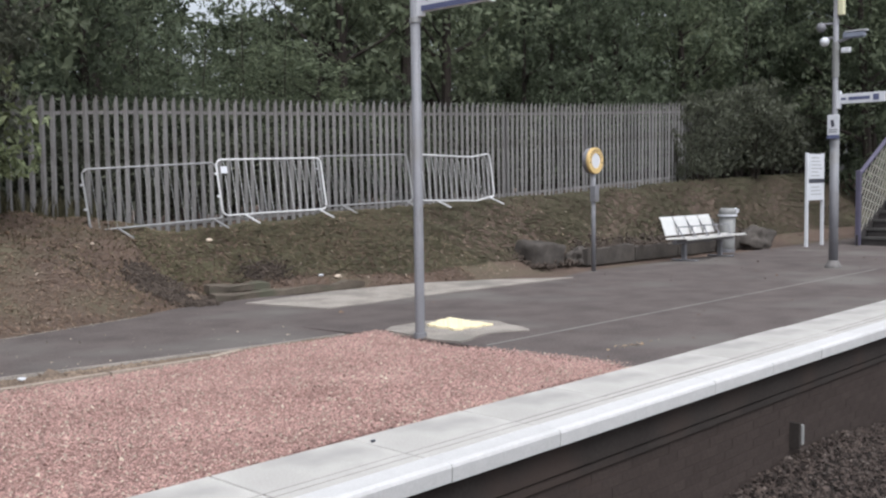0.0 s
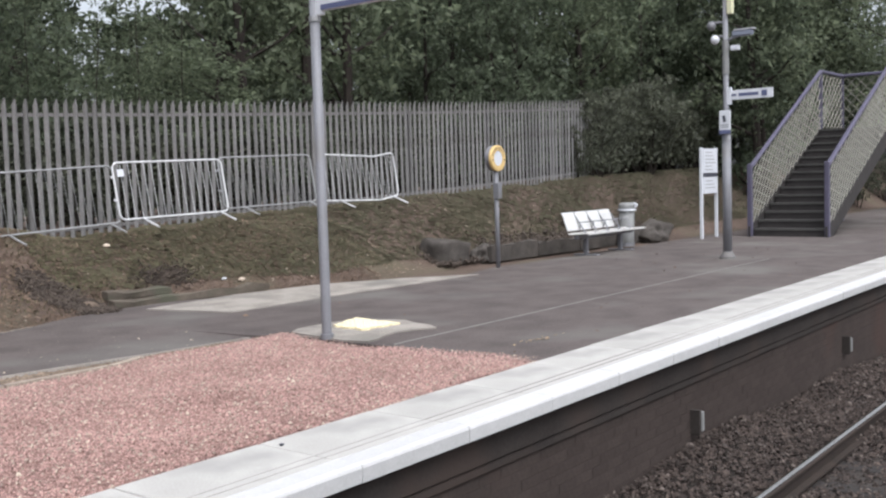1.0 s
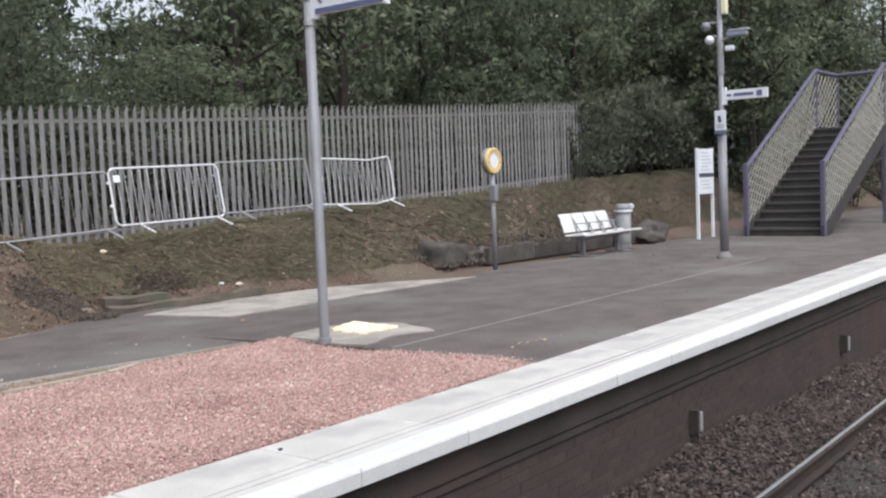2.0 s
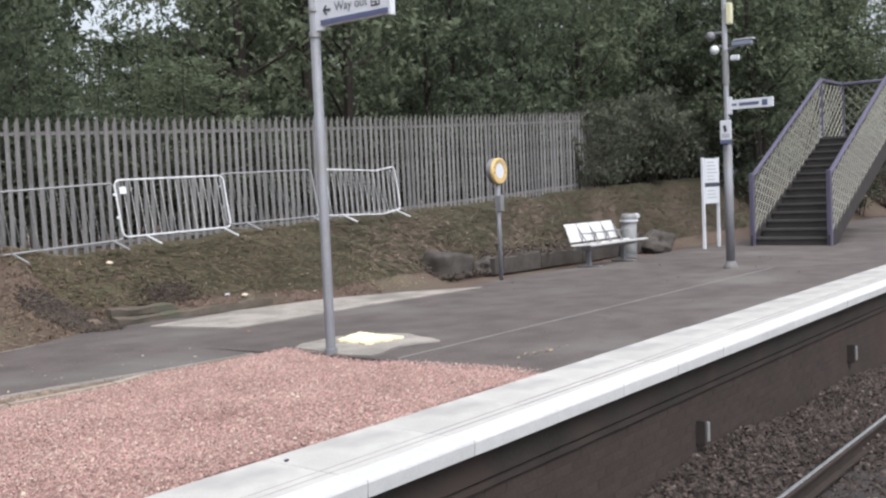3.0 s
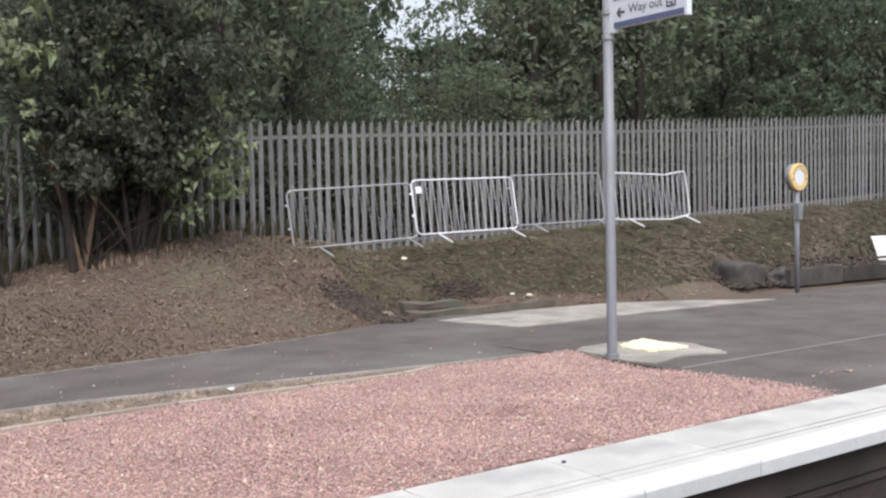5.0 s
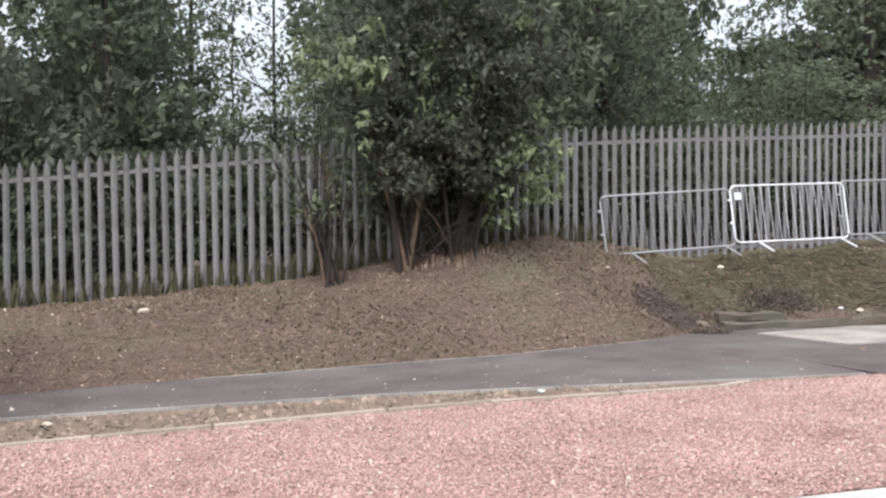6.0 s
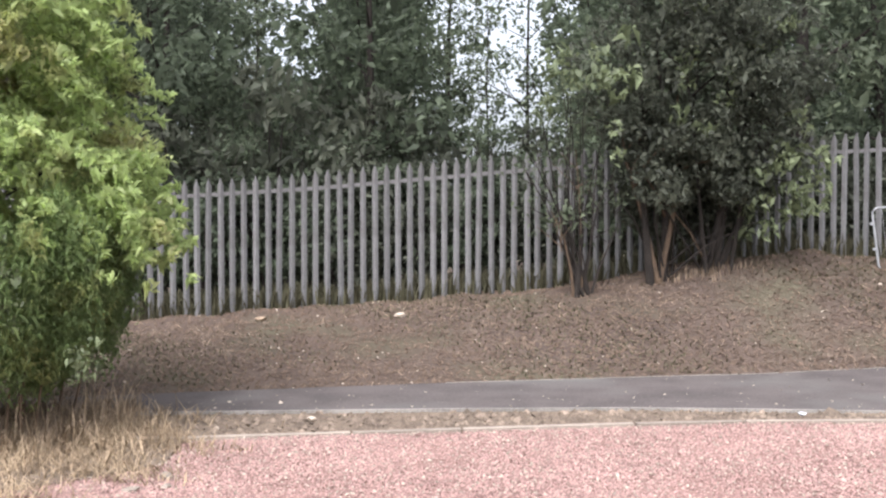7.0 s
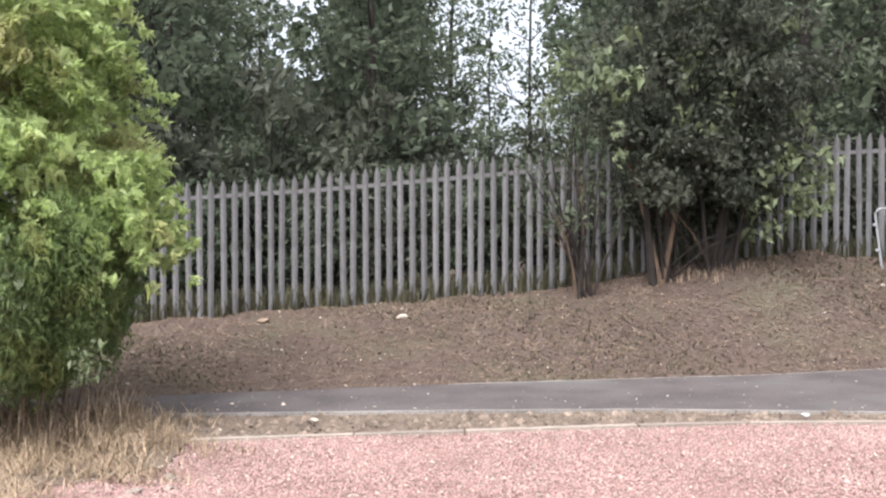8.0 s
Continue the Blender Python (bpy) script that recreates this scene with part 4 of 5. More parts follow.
# ---- timbers, rocks and scraps at the foot of the bank ----
def build_scraps():
    def timber(x0, y0, x1, y1, z, h, w, label, material=M_TIMBER):
        L = math.hypot(x1 - x0, y1 - y0)
        bm = boxm(0, L, -w, w, 0, h)
        bmesh.ops.subdivide_edges(bm, edges=[e for e in bm.edges if abs(e.verts[0].co.x - e.verts[1].co.x) > 0.1], cuts=8)
        for v in bm.verts:
            v.co += Vector((0, noise.noise(v.co * 3 + Vector((x0, 0, 0))) * 0.04, noise.noise(v.co * 4 + Vector((0, x0, 0))) * 0.05 * (v.co.z > h * 0.5)))
        ob = mesh_ob("timber", bm, material)
        ob.matrix_basis = pose(x0, y0, z, 0, 0, math.degrees(math.atan2(y1 - y0, x1 - x0)))
        tagged(ob, label, "timber", "old timbers at the bank foot")
    timber(6.95, 10.62, 9.35, 10.5, 0.0, 0.085, 0.07, "long weathered timber lying at the bank foot")
    timber(7.05, 10.9, 7.95, 10.8, 0.08, 0.09, 0.07, "short weathered timber on the bank foot")
    for i in range(4):
        timber(14.2 + i * 1.45, 10.08 - i * 0.05, 15.6 + i * 1.45, 10.03 - i * 0.05, -0.02, 0.29 - 0.04 * (i % 2), 0.06, "dark old sleeper edging behind the bench", M_ROCK)
    for i, (x, y, z, sx, sy, sz, mt, name, lab) in enumerate((
            (14.3, 10.3, 0.08, 0.2, 0.2, 0.2, M_ROCK, "rock", "dark rock at the bank foot"),
            (20.0, 9.75, 0.12, 0.5, 0.3, 0.32, M_ROCK, "rock", "dark earth-covered rock by the notice board"),
            (6.75, 10.75, 0.04, 0.09, 0.08, 0.07, M_CLOD, "rock", "grey stone beside the old timbers"))):
        ob = mesh_ob(name, lump(i + 1, sx, sy, sz, 0.42, 4, 0.12), mt, True)
        ob.matrix_basis = pose(x, y, z + 0.0)
        tagged(ob, lab, "rock" if name == "rock" else "earth")
    # a squared dark block of stone half sunk in the bank foot
    bm = boxm(-0.42, 0.3, -0.28, 0.3, -0.12, 0.36, bevel=0.04)
    bmesh.ops.subdivide_edges(bm, edges=bm.edges[:], cuts=4, use_grid_fill=True)
    for v in bm.verts:
        v.co += Vector((noise.noise(v.co * 4), noise.noise(v.co * 4 + Vector((7, 0, 0))), noise.noise(v.co * 3 + Vector((0, 9, 0))))) * 0.07
    ob = mesh_ob("stone_block", bm, M_ROCK, True)
    ob.matrix_basis = pose(13.6, 10.55, 0.04, 0, 4, -14)
    tagged(ob, "squared dark stone block sunk in the bank foot", "stone block")
    for i, (x, y, s, mt, lab) in enumerate(((0.1, 11.52, 0.085, M_PALECHIP, "pale tan broken chunk on the bank"), (9.02, 11.0, 0.055, M_SIGN, "white scrap of litter on the bank"),
                                            (5.87, 11.58, 0.045, M_PALECHIP, "pale scrap of litter below the barriers"), (7.76, 11.9, 0.07, M_PALECHIP, "flat pale scrap on the bank"),
                                            (-1.55, 11.87, 0.08, M_TWIG, "broken stick end on the bank"), (9.28, 10.93, 0.07, M_PALECHIP, "pale stone by the concrete strip"),
                                            (4.9, 11.75, 0.06, M_BARKLIGHT, "orange wood chunk on the mound"), (-1.25, 7.1, 0.035, M_PALECHIP, "pale stone in the dirt strip"),
                                            (-0.6, 7.42, 0.045, M_PALECHIP, "pale stone in the dirt strip"), (3.15, 7.4, 0.035, M_SIGN, "small white stone in the dirt strip"),
                                            (-1.42, 5.42, 0.06, M_EDGING, "pale stone at the edge of the dry grass"), (-1.24, 5.5, 0.04, M_EDGING, "small pale stone at the edge of the dry grass"),
                                            (-1.3, 5.75, 0.06, M_EDGING, "buff stone at the edge of the dry grass"), (-2.2, 5.4, 0.06, M_EDGING, "buff stone in the dry grass"), (3.66, 4.04, 0.022, M_INK, "small dark stone on the coping"))):
        ob = mesh_ob("scrap", lump(i + 20, s * 0.8, s * 0.6, s * 0.4, 0.5, 2), mt)
        ob.matrix_basis = pose(x, y, ground_z(x, y) + s * 0.2 if y > 9 else 0.02, 0, 0, i * 40)
        tagged(ob, lab, "debris")
    # loose dug earth in two heaps
    r2 = np.random.default_rng(41)
    pts = []
    for i in range(4200):
        u = r2.uniform(0, 1)
        v = r2.uniform(-1, 1)
        px, py = DUG[0] + 0.75 * (u - 0.5) + 0.17 * v + r2.normal(0, 0.06), DUG[1] - 0.62 * (u - 0.5) + 0.2 * v + r2.normal(0, 0.06)
        pts.append((px, py, max(ground_z(px, py), 0.0) + abs(r2.normal(0, 0.018))))
    tagged(stones("dug_earth", np.array(pts), 0.021, M_DARKSOIL, 42), "dark loose dug earth on the foot of the bank", "earth", kind="stuff")
    pts = []
    for i in range(1800):
        px, py = 8.2 + r2.normal(0, 0.22), 11.2 + r2.normal(0, 0.1)
        pts.append((px, py, ground_z(px, py) + abs(r2.normal(0, 0.03))))
    tagged(stones("turned_earth", np.array(pts), 0.016, M_DARKSOIL, 43), "small patch of dark turned earth on the bank", "earth", kind="stuff")
    pts = []
    for i in range(5200):
        px, py = r2.uniform(13.0, 21.0), r2.normal(10.42, 0.17)
        if py > 10.12:
            pts.append((px, py, max(ground_z(px, py), 0.0) + abs(r2.normal(0, 0.03))))
    tagged(stones("bank_foot_earth", np.array(pts), 0.035, M_DARKSOIL, 44), "dark bare earth behind the sleeper edging", "earth", kind="stuff")
    for x in (7.95, 12.4):
        mk = thing("track_marker", pose(x + 0.06, 3.49, -0.82), "small pale grey marker on the platform wall", "marker", "markers on the platform wall")
        part("plate", boxm(-0.022, 0.022, -0.03, 0.0, 0.03, 0.2, bevel=0.006), M_BIN, mk)
        part("bracket", boxm(-0.06, -0.026, -0.02, 0.07, 0.0, 0.22, bevel=0.004), M_SOOT, mk, "dark bracket")


build_scraps()


# ---- trees, shrubs and plants ----
def leaf_arrays(centres, radii, per, size, rng, droop=0.0, thin=0.5, squash=0.8):
    """Folded leaves scattered round clump centres; returns vertices and triangles."""
    c = np.repeat(np.asarray(centres, float), per, axis=0)
    r = np.repeat(np.asarray(radii, float), per)
    n = len(c)
    d = rng.normal(size=(n, 3))
    d /= np.linalg.norm(d, axis=1)[:, None]
    pos = c + d * (r * rng.uniform(0.25, 1, n) ** 0.6)[:, None] * np.array([1, 1, squash])
    s = size * np.exp(rng.normal(0, 0.25, n))
    base = np.array([(0, 0, 0), (0.5, thin * 0.5, 0.1), (1, 0, 0), (0.5, -thin * 0.5, 0.1)]) - np.array([0.5, 0, 0])
    v = np.einsum("nij,kj->nki", turns(rng, n), base) * s[:, None, None]
    v[:, 2, 2] -= droop * s
    v += pos[:, None, :]
    k = (np.arange(n) * 4)[:, None, None]
    f = np.array([(0, 1, 2), (0, 2, 3)])[None] + k
    return v.reshape(-1, 3), f.reshape(-1, 3)


def leaf_part(name, centres, radii, per, size, material, parent, seed, label="", **kw):
    v, f = leaf_arrays(centres, radii, per, size, np.random.default_rng(seed), **kw)
    ob = bulk(name, v, f, material)
    ob.parent = parent
    if label:
        tagged(ob, label)
    return ob


def branchy(rnd, foot, height, r0, limbs, lean=0.15, start=0.3, reach=1.6, n=7):
    """A tapered trunk with limbs, in one mesh; returns it and the limbs' ends."""
    bm = bmesh.new()
    pts, rs = [], []
    dx, dy = rnd.uniform(-lean, lean), rnd.uniform(-lean, lean)
    for i in range(7):
        u = i / 6
        pts.append(Vector(foot) + Vector((dx * u * height + 0.1 * rnd.uniform(-1, 1) * u, dy * u * height + 0.1 * rnd.uniform(-1, 1) * u, u * height)))
        rs.append(r0 * (1.15 if i == 0 else 1 - 0.85 * u))
    tube(bm, pts, rs, n)
    ends = [pts[-1]]
    for k in range(limbs):
        u = rnd.uniform(start, 0.95)
        i = min(5, int(u * 6))
        a = pts[i].lerp(pts[i + 1], u * 6 - i)
        w = rnd.uniform(0, 2 * math.pi)
        L = reach * rnd.uniform(0.5, 1.1) * (1.15 - 0.6 * u)
        mid = a + Vector((math.cos(w) * L * 0.55, math.sin(w) * L * 0.55, L * 0.3))
        end = a + Vector((math.cos(w) * L, math.sin(w) * L, L * rnd.uniform(0.4, 0.9)))
        rr = r0 * (1 - 0.8 * u) * 0.5
        tube(bm, [a, mid, end], [rr, rr * 0.6, rr * 0.2], 5)
        ends += [mid, end]
    return bm, ends


def tree_kind(seed, height, r0, spread, low, clumps, per, leaf, material, label):
    """A wood tree, foot at the origin."""
    rnd = random.Random(seed)
    tree = thing("tree", pose(0, 0, 0), label, "tree", "trees behind the fence")
    bm, ends = branchy(rnd, (0, 0, -0.3), height * 0.93, r0, 16, 0.05, low * 0.6, spread * 0.8)
    part("trunk", bm, M_BARK, tree)
    centres, radii = [], []
    for i in range(clumps):
        u = rnd.random()
        z = height * (low + (1 - low) * u)
        wide = spread * (0.55 + 0.6 * math.sin(math.pi * min(1, u * 0.85 + 0.12))) * rnd.uniform(0.35, 1.0)
        w = rnd.uniform(0, 2 * math.pi)
        c = Vector((math.cos(w) * wide, math.sin(w) * wide, z))
        if rnd.random() < 0.35:
            c = c.lerp(rnd.choice(ends), 0.5)
        centres.append(c), radii.append(rnd.uniform(0.28, 0.62) * (spread / 1.6) ** 0.5)
    leaf_part("crown", centres, radii, per, leaf, material, tree, seed, droop=0.2)
    return tree


def build_wood():
    kinds = [
        tree_kind(21, 8.5, 0.13, 1.9, 0.16, 105, 40, 0.158, M_LEAF, "tall dark green broadleaf tree behind the fence"),
        tree_kind(22, 9.5, 0.15, 2.1, 0.22, 100, 40, 0.158, M_LEAFB, "tall grey-green broadleaf tree behind the fence"),
        tree_kind(23, 7.5, 0.10, 1.6, 0.10, 95, 40, 0.152, M_LEAF, "slender dark green tree behind the fence"),
        tree_kind(24, 10.0, 0.17, 1.7, 0.42, 70, 52, 0.144, M_LEAFB, "tall thin tree with bare lower trunk behind the fence"),
    ]
    far_kind = tree_kind(25, 8.0, 0.15, 2.4, 0.05, 60, 34, 0.34, M_LEAFB, "distant grey-green tree beyond the wood")
    airy = tree_kind(26, 8.5, 0.045, 1.6, 0.2, 95, 20, 0.115, M_LEAFB, "airy thin tree with open sky between its leaves")
    rnd = random.Random(77)
    spots = []
    for x in np.arange(-9, 34, 1.75):
        spots.append((x + rnd.uniform(-0.5, 0.5), 15.2 + rnd.uniform(-0.6, 0.9)))
    for x in np.arange(-12, 46, 2.7):
        spots.append((x + rnd.uniform(-0.8, 0.8), 19.0 + rnd.uniform(-1.2, 1.5)))
    for x in np.arange(-16, 60, 4.2):
        spots.append((x + rnd.uniform(-1, 1), 24.5 + rnd.uniform(-1.5, 2)))
    # the hillside beyond the stairs closes the view along the line
    for i in range(16):
        spots.append((rnd.uniform(33, 50), rnd.uniform(4.5, 15)))
    # woodland opens at a few places; at two others low treetops imitate pale window reflections
    openings = ((-7.4, 0.6), (4.6, 0.5), (7.6, 0.85), (33.6, 0.42))
    low_canopy = ((30.5, 39.5, 9.2), (12.5, 23.0, 11.3))
    for i in range(14):
        spots.append((rnd.uniform(29, 36), rnd.uniform(10.5, 15)))
    def plant(kind, places):
        for i, (x, y, s) in enumerate(places):
            m = pose(x, y, ground_z(x, y) - 0.05, 0, 0, rnd.uniform(0, 360)) @ Matrix.Diagonal((s, s, s, 1))
            if i == 0:
                kind.matrix_basis = m
            else:
                copy_thing(kind, pose(0, 0, 0)).matrix_basis = m
    plant(far_kind, [(x + rnd.uniform(-1, 1), 48 + rnd.uniform(-4, 4), rnd.uniform(0.6, 0.85)) for x in np.arange(-30, 75, 3.6)])
    gaps = []
    for b in (-8.5, 5.2, 8.6, 30.2, 32.8, 35.4, 38.0):
        for far in (16.0, 20.0):
            a = radians(b + rnd.uniform(-0.8, 0.8))
            gaps.append((math.sin(a) * far / math.cos(a) ** 0.6, math.cos(a) * far / math.cos(a) ** 0.6, rnd.uniform(0.6, 0.95) if b < 20 else rnd.uniform(0.45, 0.6)))
    for i in (3, 5):
        gaps[i] = (gaps[i][0], gaps[i][1], 0.4)
    plant(airy, gaps)
    # the depth of the wood, closed but for the three open places
    deep = tree_kind(27, 11.0, 0.16, 1.7, 0.04, 120, 36, 0.3, M_LEAF, "dense dark tree in the depth of the wood")
    stand = []
    for b in np.arange(-19, 64, 1.9):
        b = b + rnd.uniform(-0.5, 0.5)
        if 0.4 < b < 11.6 or 32.2 < b < 34.4:
            continue
        # 9.4: treetops lowered so that sky stands in for a pale reflection
        el = 8.0 if -10.2 < b < -3.6 else 9.4 if 31 < b < 41 else rnd.uniform(15, 19)
        far = rnd.uniform(27, 31) / math.cos(radians(b)) ** 0.7
        x, y = far * math.sin(radians(b)), far * math.cos(radians(b))
        stand.append((x, y, (EYE[2] + far * math.tan(radians(el)) - ground_z(x, y)) / 11.0))
    for i, (x, y, k) in enumerate(stand):
        m = pose(x, y, ground_z(x, y) - 0.05, 0, 0, rnd.uniform(0, 360)) @ Matrix.Diagonal((1, 1, k, 1))
        (deep if i == 0 else copy_thing(deep, pose(0, 0, 0))).matrix_basis = m
    used = set()
    for x, y in spots:
        b, far = math.degrees(math.atan2(x, y)), math.hypot(x, y)
        k = rnd.choice((0, 0, 1, 1, 2, 2, 3))
        half = math.degrees(math.atan2((1.9, 2.1, 1.6, 1.7)[k], far))
        if any(abs(b - o) < half * u for o, u in openings) and x < 25:
            if rnd.random() < 0.35 or y < 17:
                continue
            k = 3
        foot = ground_z(x, y) - 0.05
        s = rnd.uniform(0.85, 1.15)
        for lo, hi, el in low_canopy:
            if lo < b < hi:
                s = min(s, (EYE[2] + far * math.tan(radians(el)) - foot) / (8.5, 9.5, 7.5, 10.0)[k] * rnd.uniform(0.8, 1.0))
        m = pose(x, y, foot, 0, 0, rnd.uniform(0, 360)) @ Matrix.Diagonal((max(s, 0.8), max(s, 0.8), s, 1))
        if k not in used:
            used.add(k)
            kinds[k].matrix_basis = m
        else:
            copy_thing(kinds[k], pose(0, 0, 0)).matrix_basis = m
    # denser stand either side of the open sky
    for i, b, far, s in ((0, -13.0, 18.5, 0.95), (2, 0.0, 18.0, 0.8), (2, -1.4, 22.5, 0.85), (0, 14.5, 17.4, 0.9)):
        x, y = far * math.sin(radians(b)), far * math.cos(radians(b))
        copy_thing(kinds[i], pose(0, 0, 0)).matrix_basis = pose(x, y, ground_z(x, y) - 0.05, 0, 0, b * 77) @ Matrix.Diagonal((s, s, s, 1))
    # undergrowth close behind the fence
    def thicket(seed, material, label):
        r2 = random.Random(seed)
        sh = thing("shrub", pose(0, 0, 0), label, "shrub", "undergrowth behind the fence")
        cs, rs = [], []
        for i in range(7):
            w, L = r2.uniform(0, 6.28), r2.uniform(0.3, 0.9)
            end = Vector((math.cos(w) * L, math.sin(w) * L * 0.6, r2.uniform(0.9, 2.3)))
            part("stem", tube(bmesh.new(), [(0.1 * math.cos(w), 0.1 * math.sin(w), -0.2), end * 0.5 + Vector((0, 0, 0.1)), end], [0.025, 0.015, 0.005], 5), M_BARK, sh)
            for u in (0.35, 0.6, 0.85, 1.0):
                cs.append(end * u + Vector((r2.uniform(-0.25, 0.25), r2.uniform(-0.2, 0.2), r2.uniform(-0.1, 0.2)))), rs.append(r2.uniform(0.2, 0.42))
        leaf_part("foliage", cs, rs, 56, 0.11, material, sh, seed, droop=0.2)
        return sh
    t1, t2 = thicket(31, M_LEAFDARK, "dark leafy undergrowth behind the fence"), thicket(32, M_LEAF, "green leafy undergrowth behind the fence")
    first = [t1, t2]
    for x in np.arange(-8.5, 33, 0.48):
        k = rnd.choice((0, 0, 1))
        xx, y = x + rnd.uniform(-0.3, 0.3), FENCE + 1.5 + rnd.uniform(0, 1.2)
        m = pose(xx, y, ground_z(xx, y) - 0.05, 0, 0, rnd.uniform(-25, 25))
        src = (t1, t2)[k]
        if src in first:
            first.remove(src)
            src.matrix_basis = m
        else:
            copy_thing(src, m)
    # tall dark thicket under the left-hand opening
    for x, y, k in ((-3.9, 15.3, 1.7), (-2.9, 15.0, 1.5), (-1.9, 15.4, 1.75), (-0.9, 15.1, 1.55), (0.2, 15.4, 1.45), (1.4, 15.6, 1.25), (2.6, 16.0, 1.2), (-3.3, 17.2, 1.9), (-1.4, 17.0, 1.8)):
        copy_thing(t1, pose(0, 0, 0)).matrix_basis = pose(x, y, ground_z(x, y) - 0.1, 0, 0, x * 70) @ Matrix.Diagonal((k * 0.9, k * 0.9, k, 1))
    # dark shrubs where the fence ends
    for i in range(15):
        x, y, k = 22.9 + i * 0.55 + rnd.uniform(-0.2, 0.2), 12.7 + rnd.uniform(-0.4, 0.6), rnd.uniform(1.0, 1.35)
        copy_thing(t1, pose(0, 0, 0)).matrix_basis = pose(x, y, ground_z(x, y) - 0.1, 0, 0, x * 70) @ Matrix.Diagonal((k, k, k, 1))
    for x, y, k in ((21.5, 12.42, 0.7), (22.1, 12.35, 0.9), (22.6, 12.4, 1.05)):
        copy_thing(t1, pose(0, 0, 0)).matrix_basis = pose(x, y, ground_z(x, y) - 0.1, 0, 0, x * 70) @ Matrix.Diagonal((k, k * 0.5, k, 1))
    for x, y in ((31, 11.2), (33, 10.4), (35, 10.9), (37, 10.1), (39, 10.8), (41, 10.0), (48.6, 3.9), (48.9, 5.2), (48.5, 6.6), (49.1, 7.9), (48.7, 9.1), (50.5, 4.6), (50.8, 6.2), (50.6, 7.6)):
        copy_thing(t1, pose(x, y, ground_z(x, y) - 0.05, 0, 0, x * 50))


build_wood()


def build_near_bush():
    """The dark many-stemmed bush in front of the fence and the thin shrub beside it."""
    rnd = random.Random(51)
    x0, y0 = 3.75, 11.95
    bush = thing("bush", pose(x0, y0, ground_z(x0, y0)), "large dark many-stemmed bush with torn trunks before the fence", "bush")
    cs, rs = [], []
    for k, (fx, tx, tz) in enumerate(((-0.5, -1.0, 2.0), (-0.42, -0.5, 3.0), (-0.38, 0.1, 3.4), (0.12, 0.75, 3.0), (0.2, 1.15, 2.2), (0.08, -0.3, 3.6), (0.22, 0.45, 3.7), (-0.6, -0.75, 2.6), (0.34, 0.95, 2.7), (-0.5, -0.2, 2.2))):
        bm = bmesh.new()
        a, b = Vector((fx, rnd.uniform(-0.15, 0.15), -0.15)), Vector((tx, rnd.uniform(-0.3, 0.2), tz))
        m1 = a.lerp(b, 0.35) + Vector((rnd.uniform(-0.06, 0.06), 0, 0))
        w = 0.75 + 0.3 * math.sin(k * 2.1)
        m1 += Vector((rnd.uniform(-0.08, 0.08), 0, 0))
        tube(bm, [a, m1, a.lerp(b, 0.7) + Vector((rnd.uniform(-0.08, 0.08), 0, 0)), b], [0.055 * w, 0.04 * w, 0.028 * w, 0.01], 7)
        for j in range(5):
            u = rnd.uniform(0.35, 0.9)
            p0 = a.lerp(b, u)
            e = p0 + Vector((rnd.uniform(-0.7, 0.7), rnd.uniform(-0.6, 0.4), rnd.uniform(0.1, 0.6)))
            tube(bm, [p0, p0.lerp(e, 0.5) + Vector((0, 0, 0.08)), e], [0.02, 0.013, 0.004], 5)
            cs.append(e), rs.append(rnd.uniform(0.22, 0.4))
        part("stem", bm, M_BARKLIGHT if k in (0, 9) else M_BARK, bush)
    for k in range(16):
        a = Vector((rnd.choice((-0.42, 0.15)) + rnd.uniform(-0.12, 0.12), rnd.uniform(-0.12, 0.12), -0.05))
        b = a + Vector((rnd.gauss(0, 0.45), rnd.uniform(-0.45, 0.2), rnd.uniform(0.6, 1.9)))
        part("twig", tube(bmesh.new(), [a, a.lerp(b, 0.5) + Vector((rnd.uniform(-0.08, 0.08), 0, 0.05)), b], [0.016, 0.01, 0.003], 5), M_BARKLIGHT if k == 5 else M_BARK, bush)
    for i in range(230):
        u = rnd.random()
        z = 0.95 + 3.4 * u
        w = rnd.uniform(0, 2 * math.pi)
        wide = (0.75 + 0.9 * math.sin(math.pi * min(1, 0.2 + 0.7 * u))) * rnd.uniform(0.3, 1)
        cs.append(Vector((0.05 + math.cos(w) * wide * (1 if z > 1.9 else 0.8), math.sin(w) * wide * 0.55 - 0.1, z))), rs.append(rnd.uniform(0.18, 0.36))
    for i in range(70):
        cs.append(Vector((rnd.uniform(-0.85, 0.85), rnd.uniform(0.15, 0.5), rnd.uniform(0.5, 1.4)))), rs.append(rnd.uniform(0.15, 0.28))
    leaf_part("foliage", cs, rs, 78, 0.088, M_LEAFDARK, bush, 52, droop=0.3)
    tips = [Vector((rnd.uniform(0.5, 1.5), rnd.uniform(-0.6, -0.1), rnd.uniform(0.5, 1.5))) for i in range(26)] + \
           [Vector((rnd.uniform(-1.3, 1.2), rnd.uniform(-0.75, -0.4), rnd.uniform(1.4, 3.4))) for i in range(26)] + \
           [Vector((rnd.uniform(-2.0, -1.1), rnd.uniform(-0.75, -0.4), rnd.uniform(1.9, 2.7))) for i in range(16)]
    leaf_part("tip_foliage", tips, [0.15] * len(tips), 14, 0.11, M_LEAFPALE, bush, 53, "paler green leaf sprays", droop=0.4)
    x0, y0 = 2.3, 11.75
    shrub = thing("thin_shrub", pose(x0, y0, ground_z(x0, y0)), "thin straggly shrub with broken stems by the fence", "shrub")
    cs = []
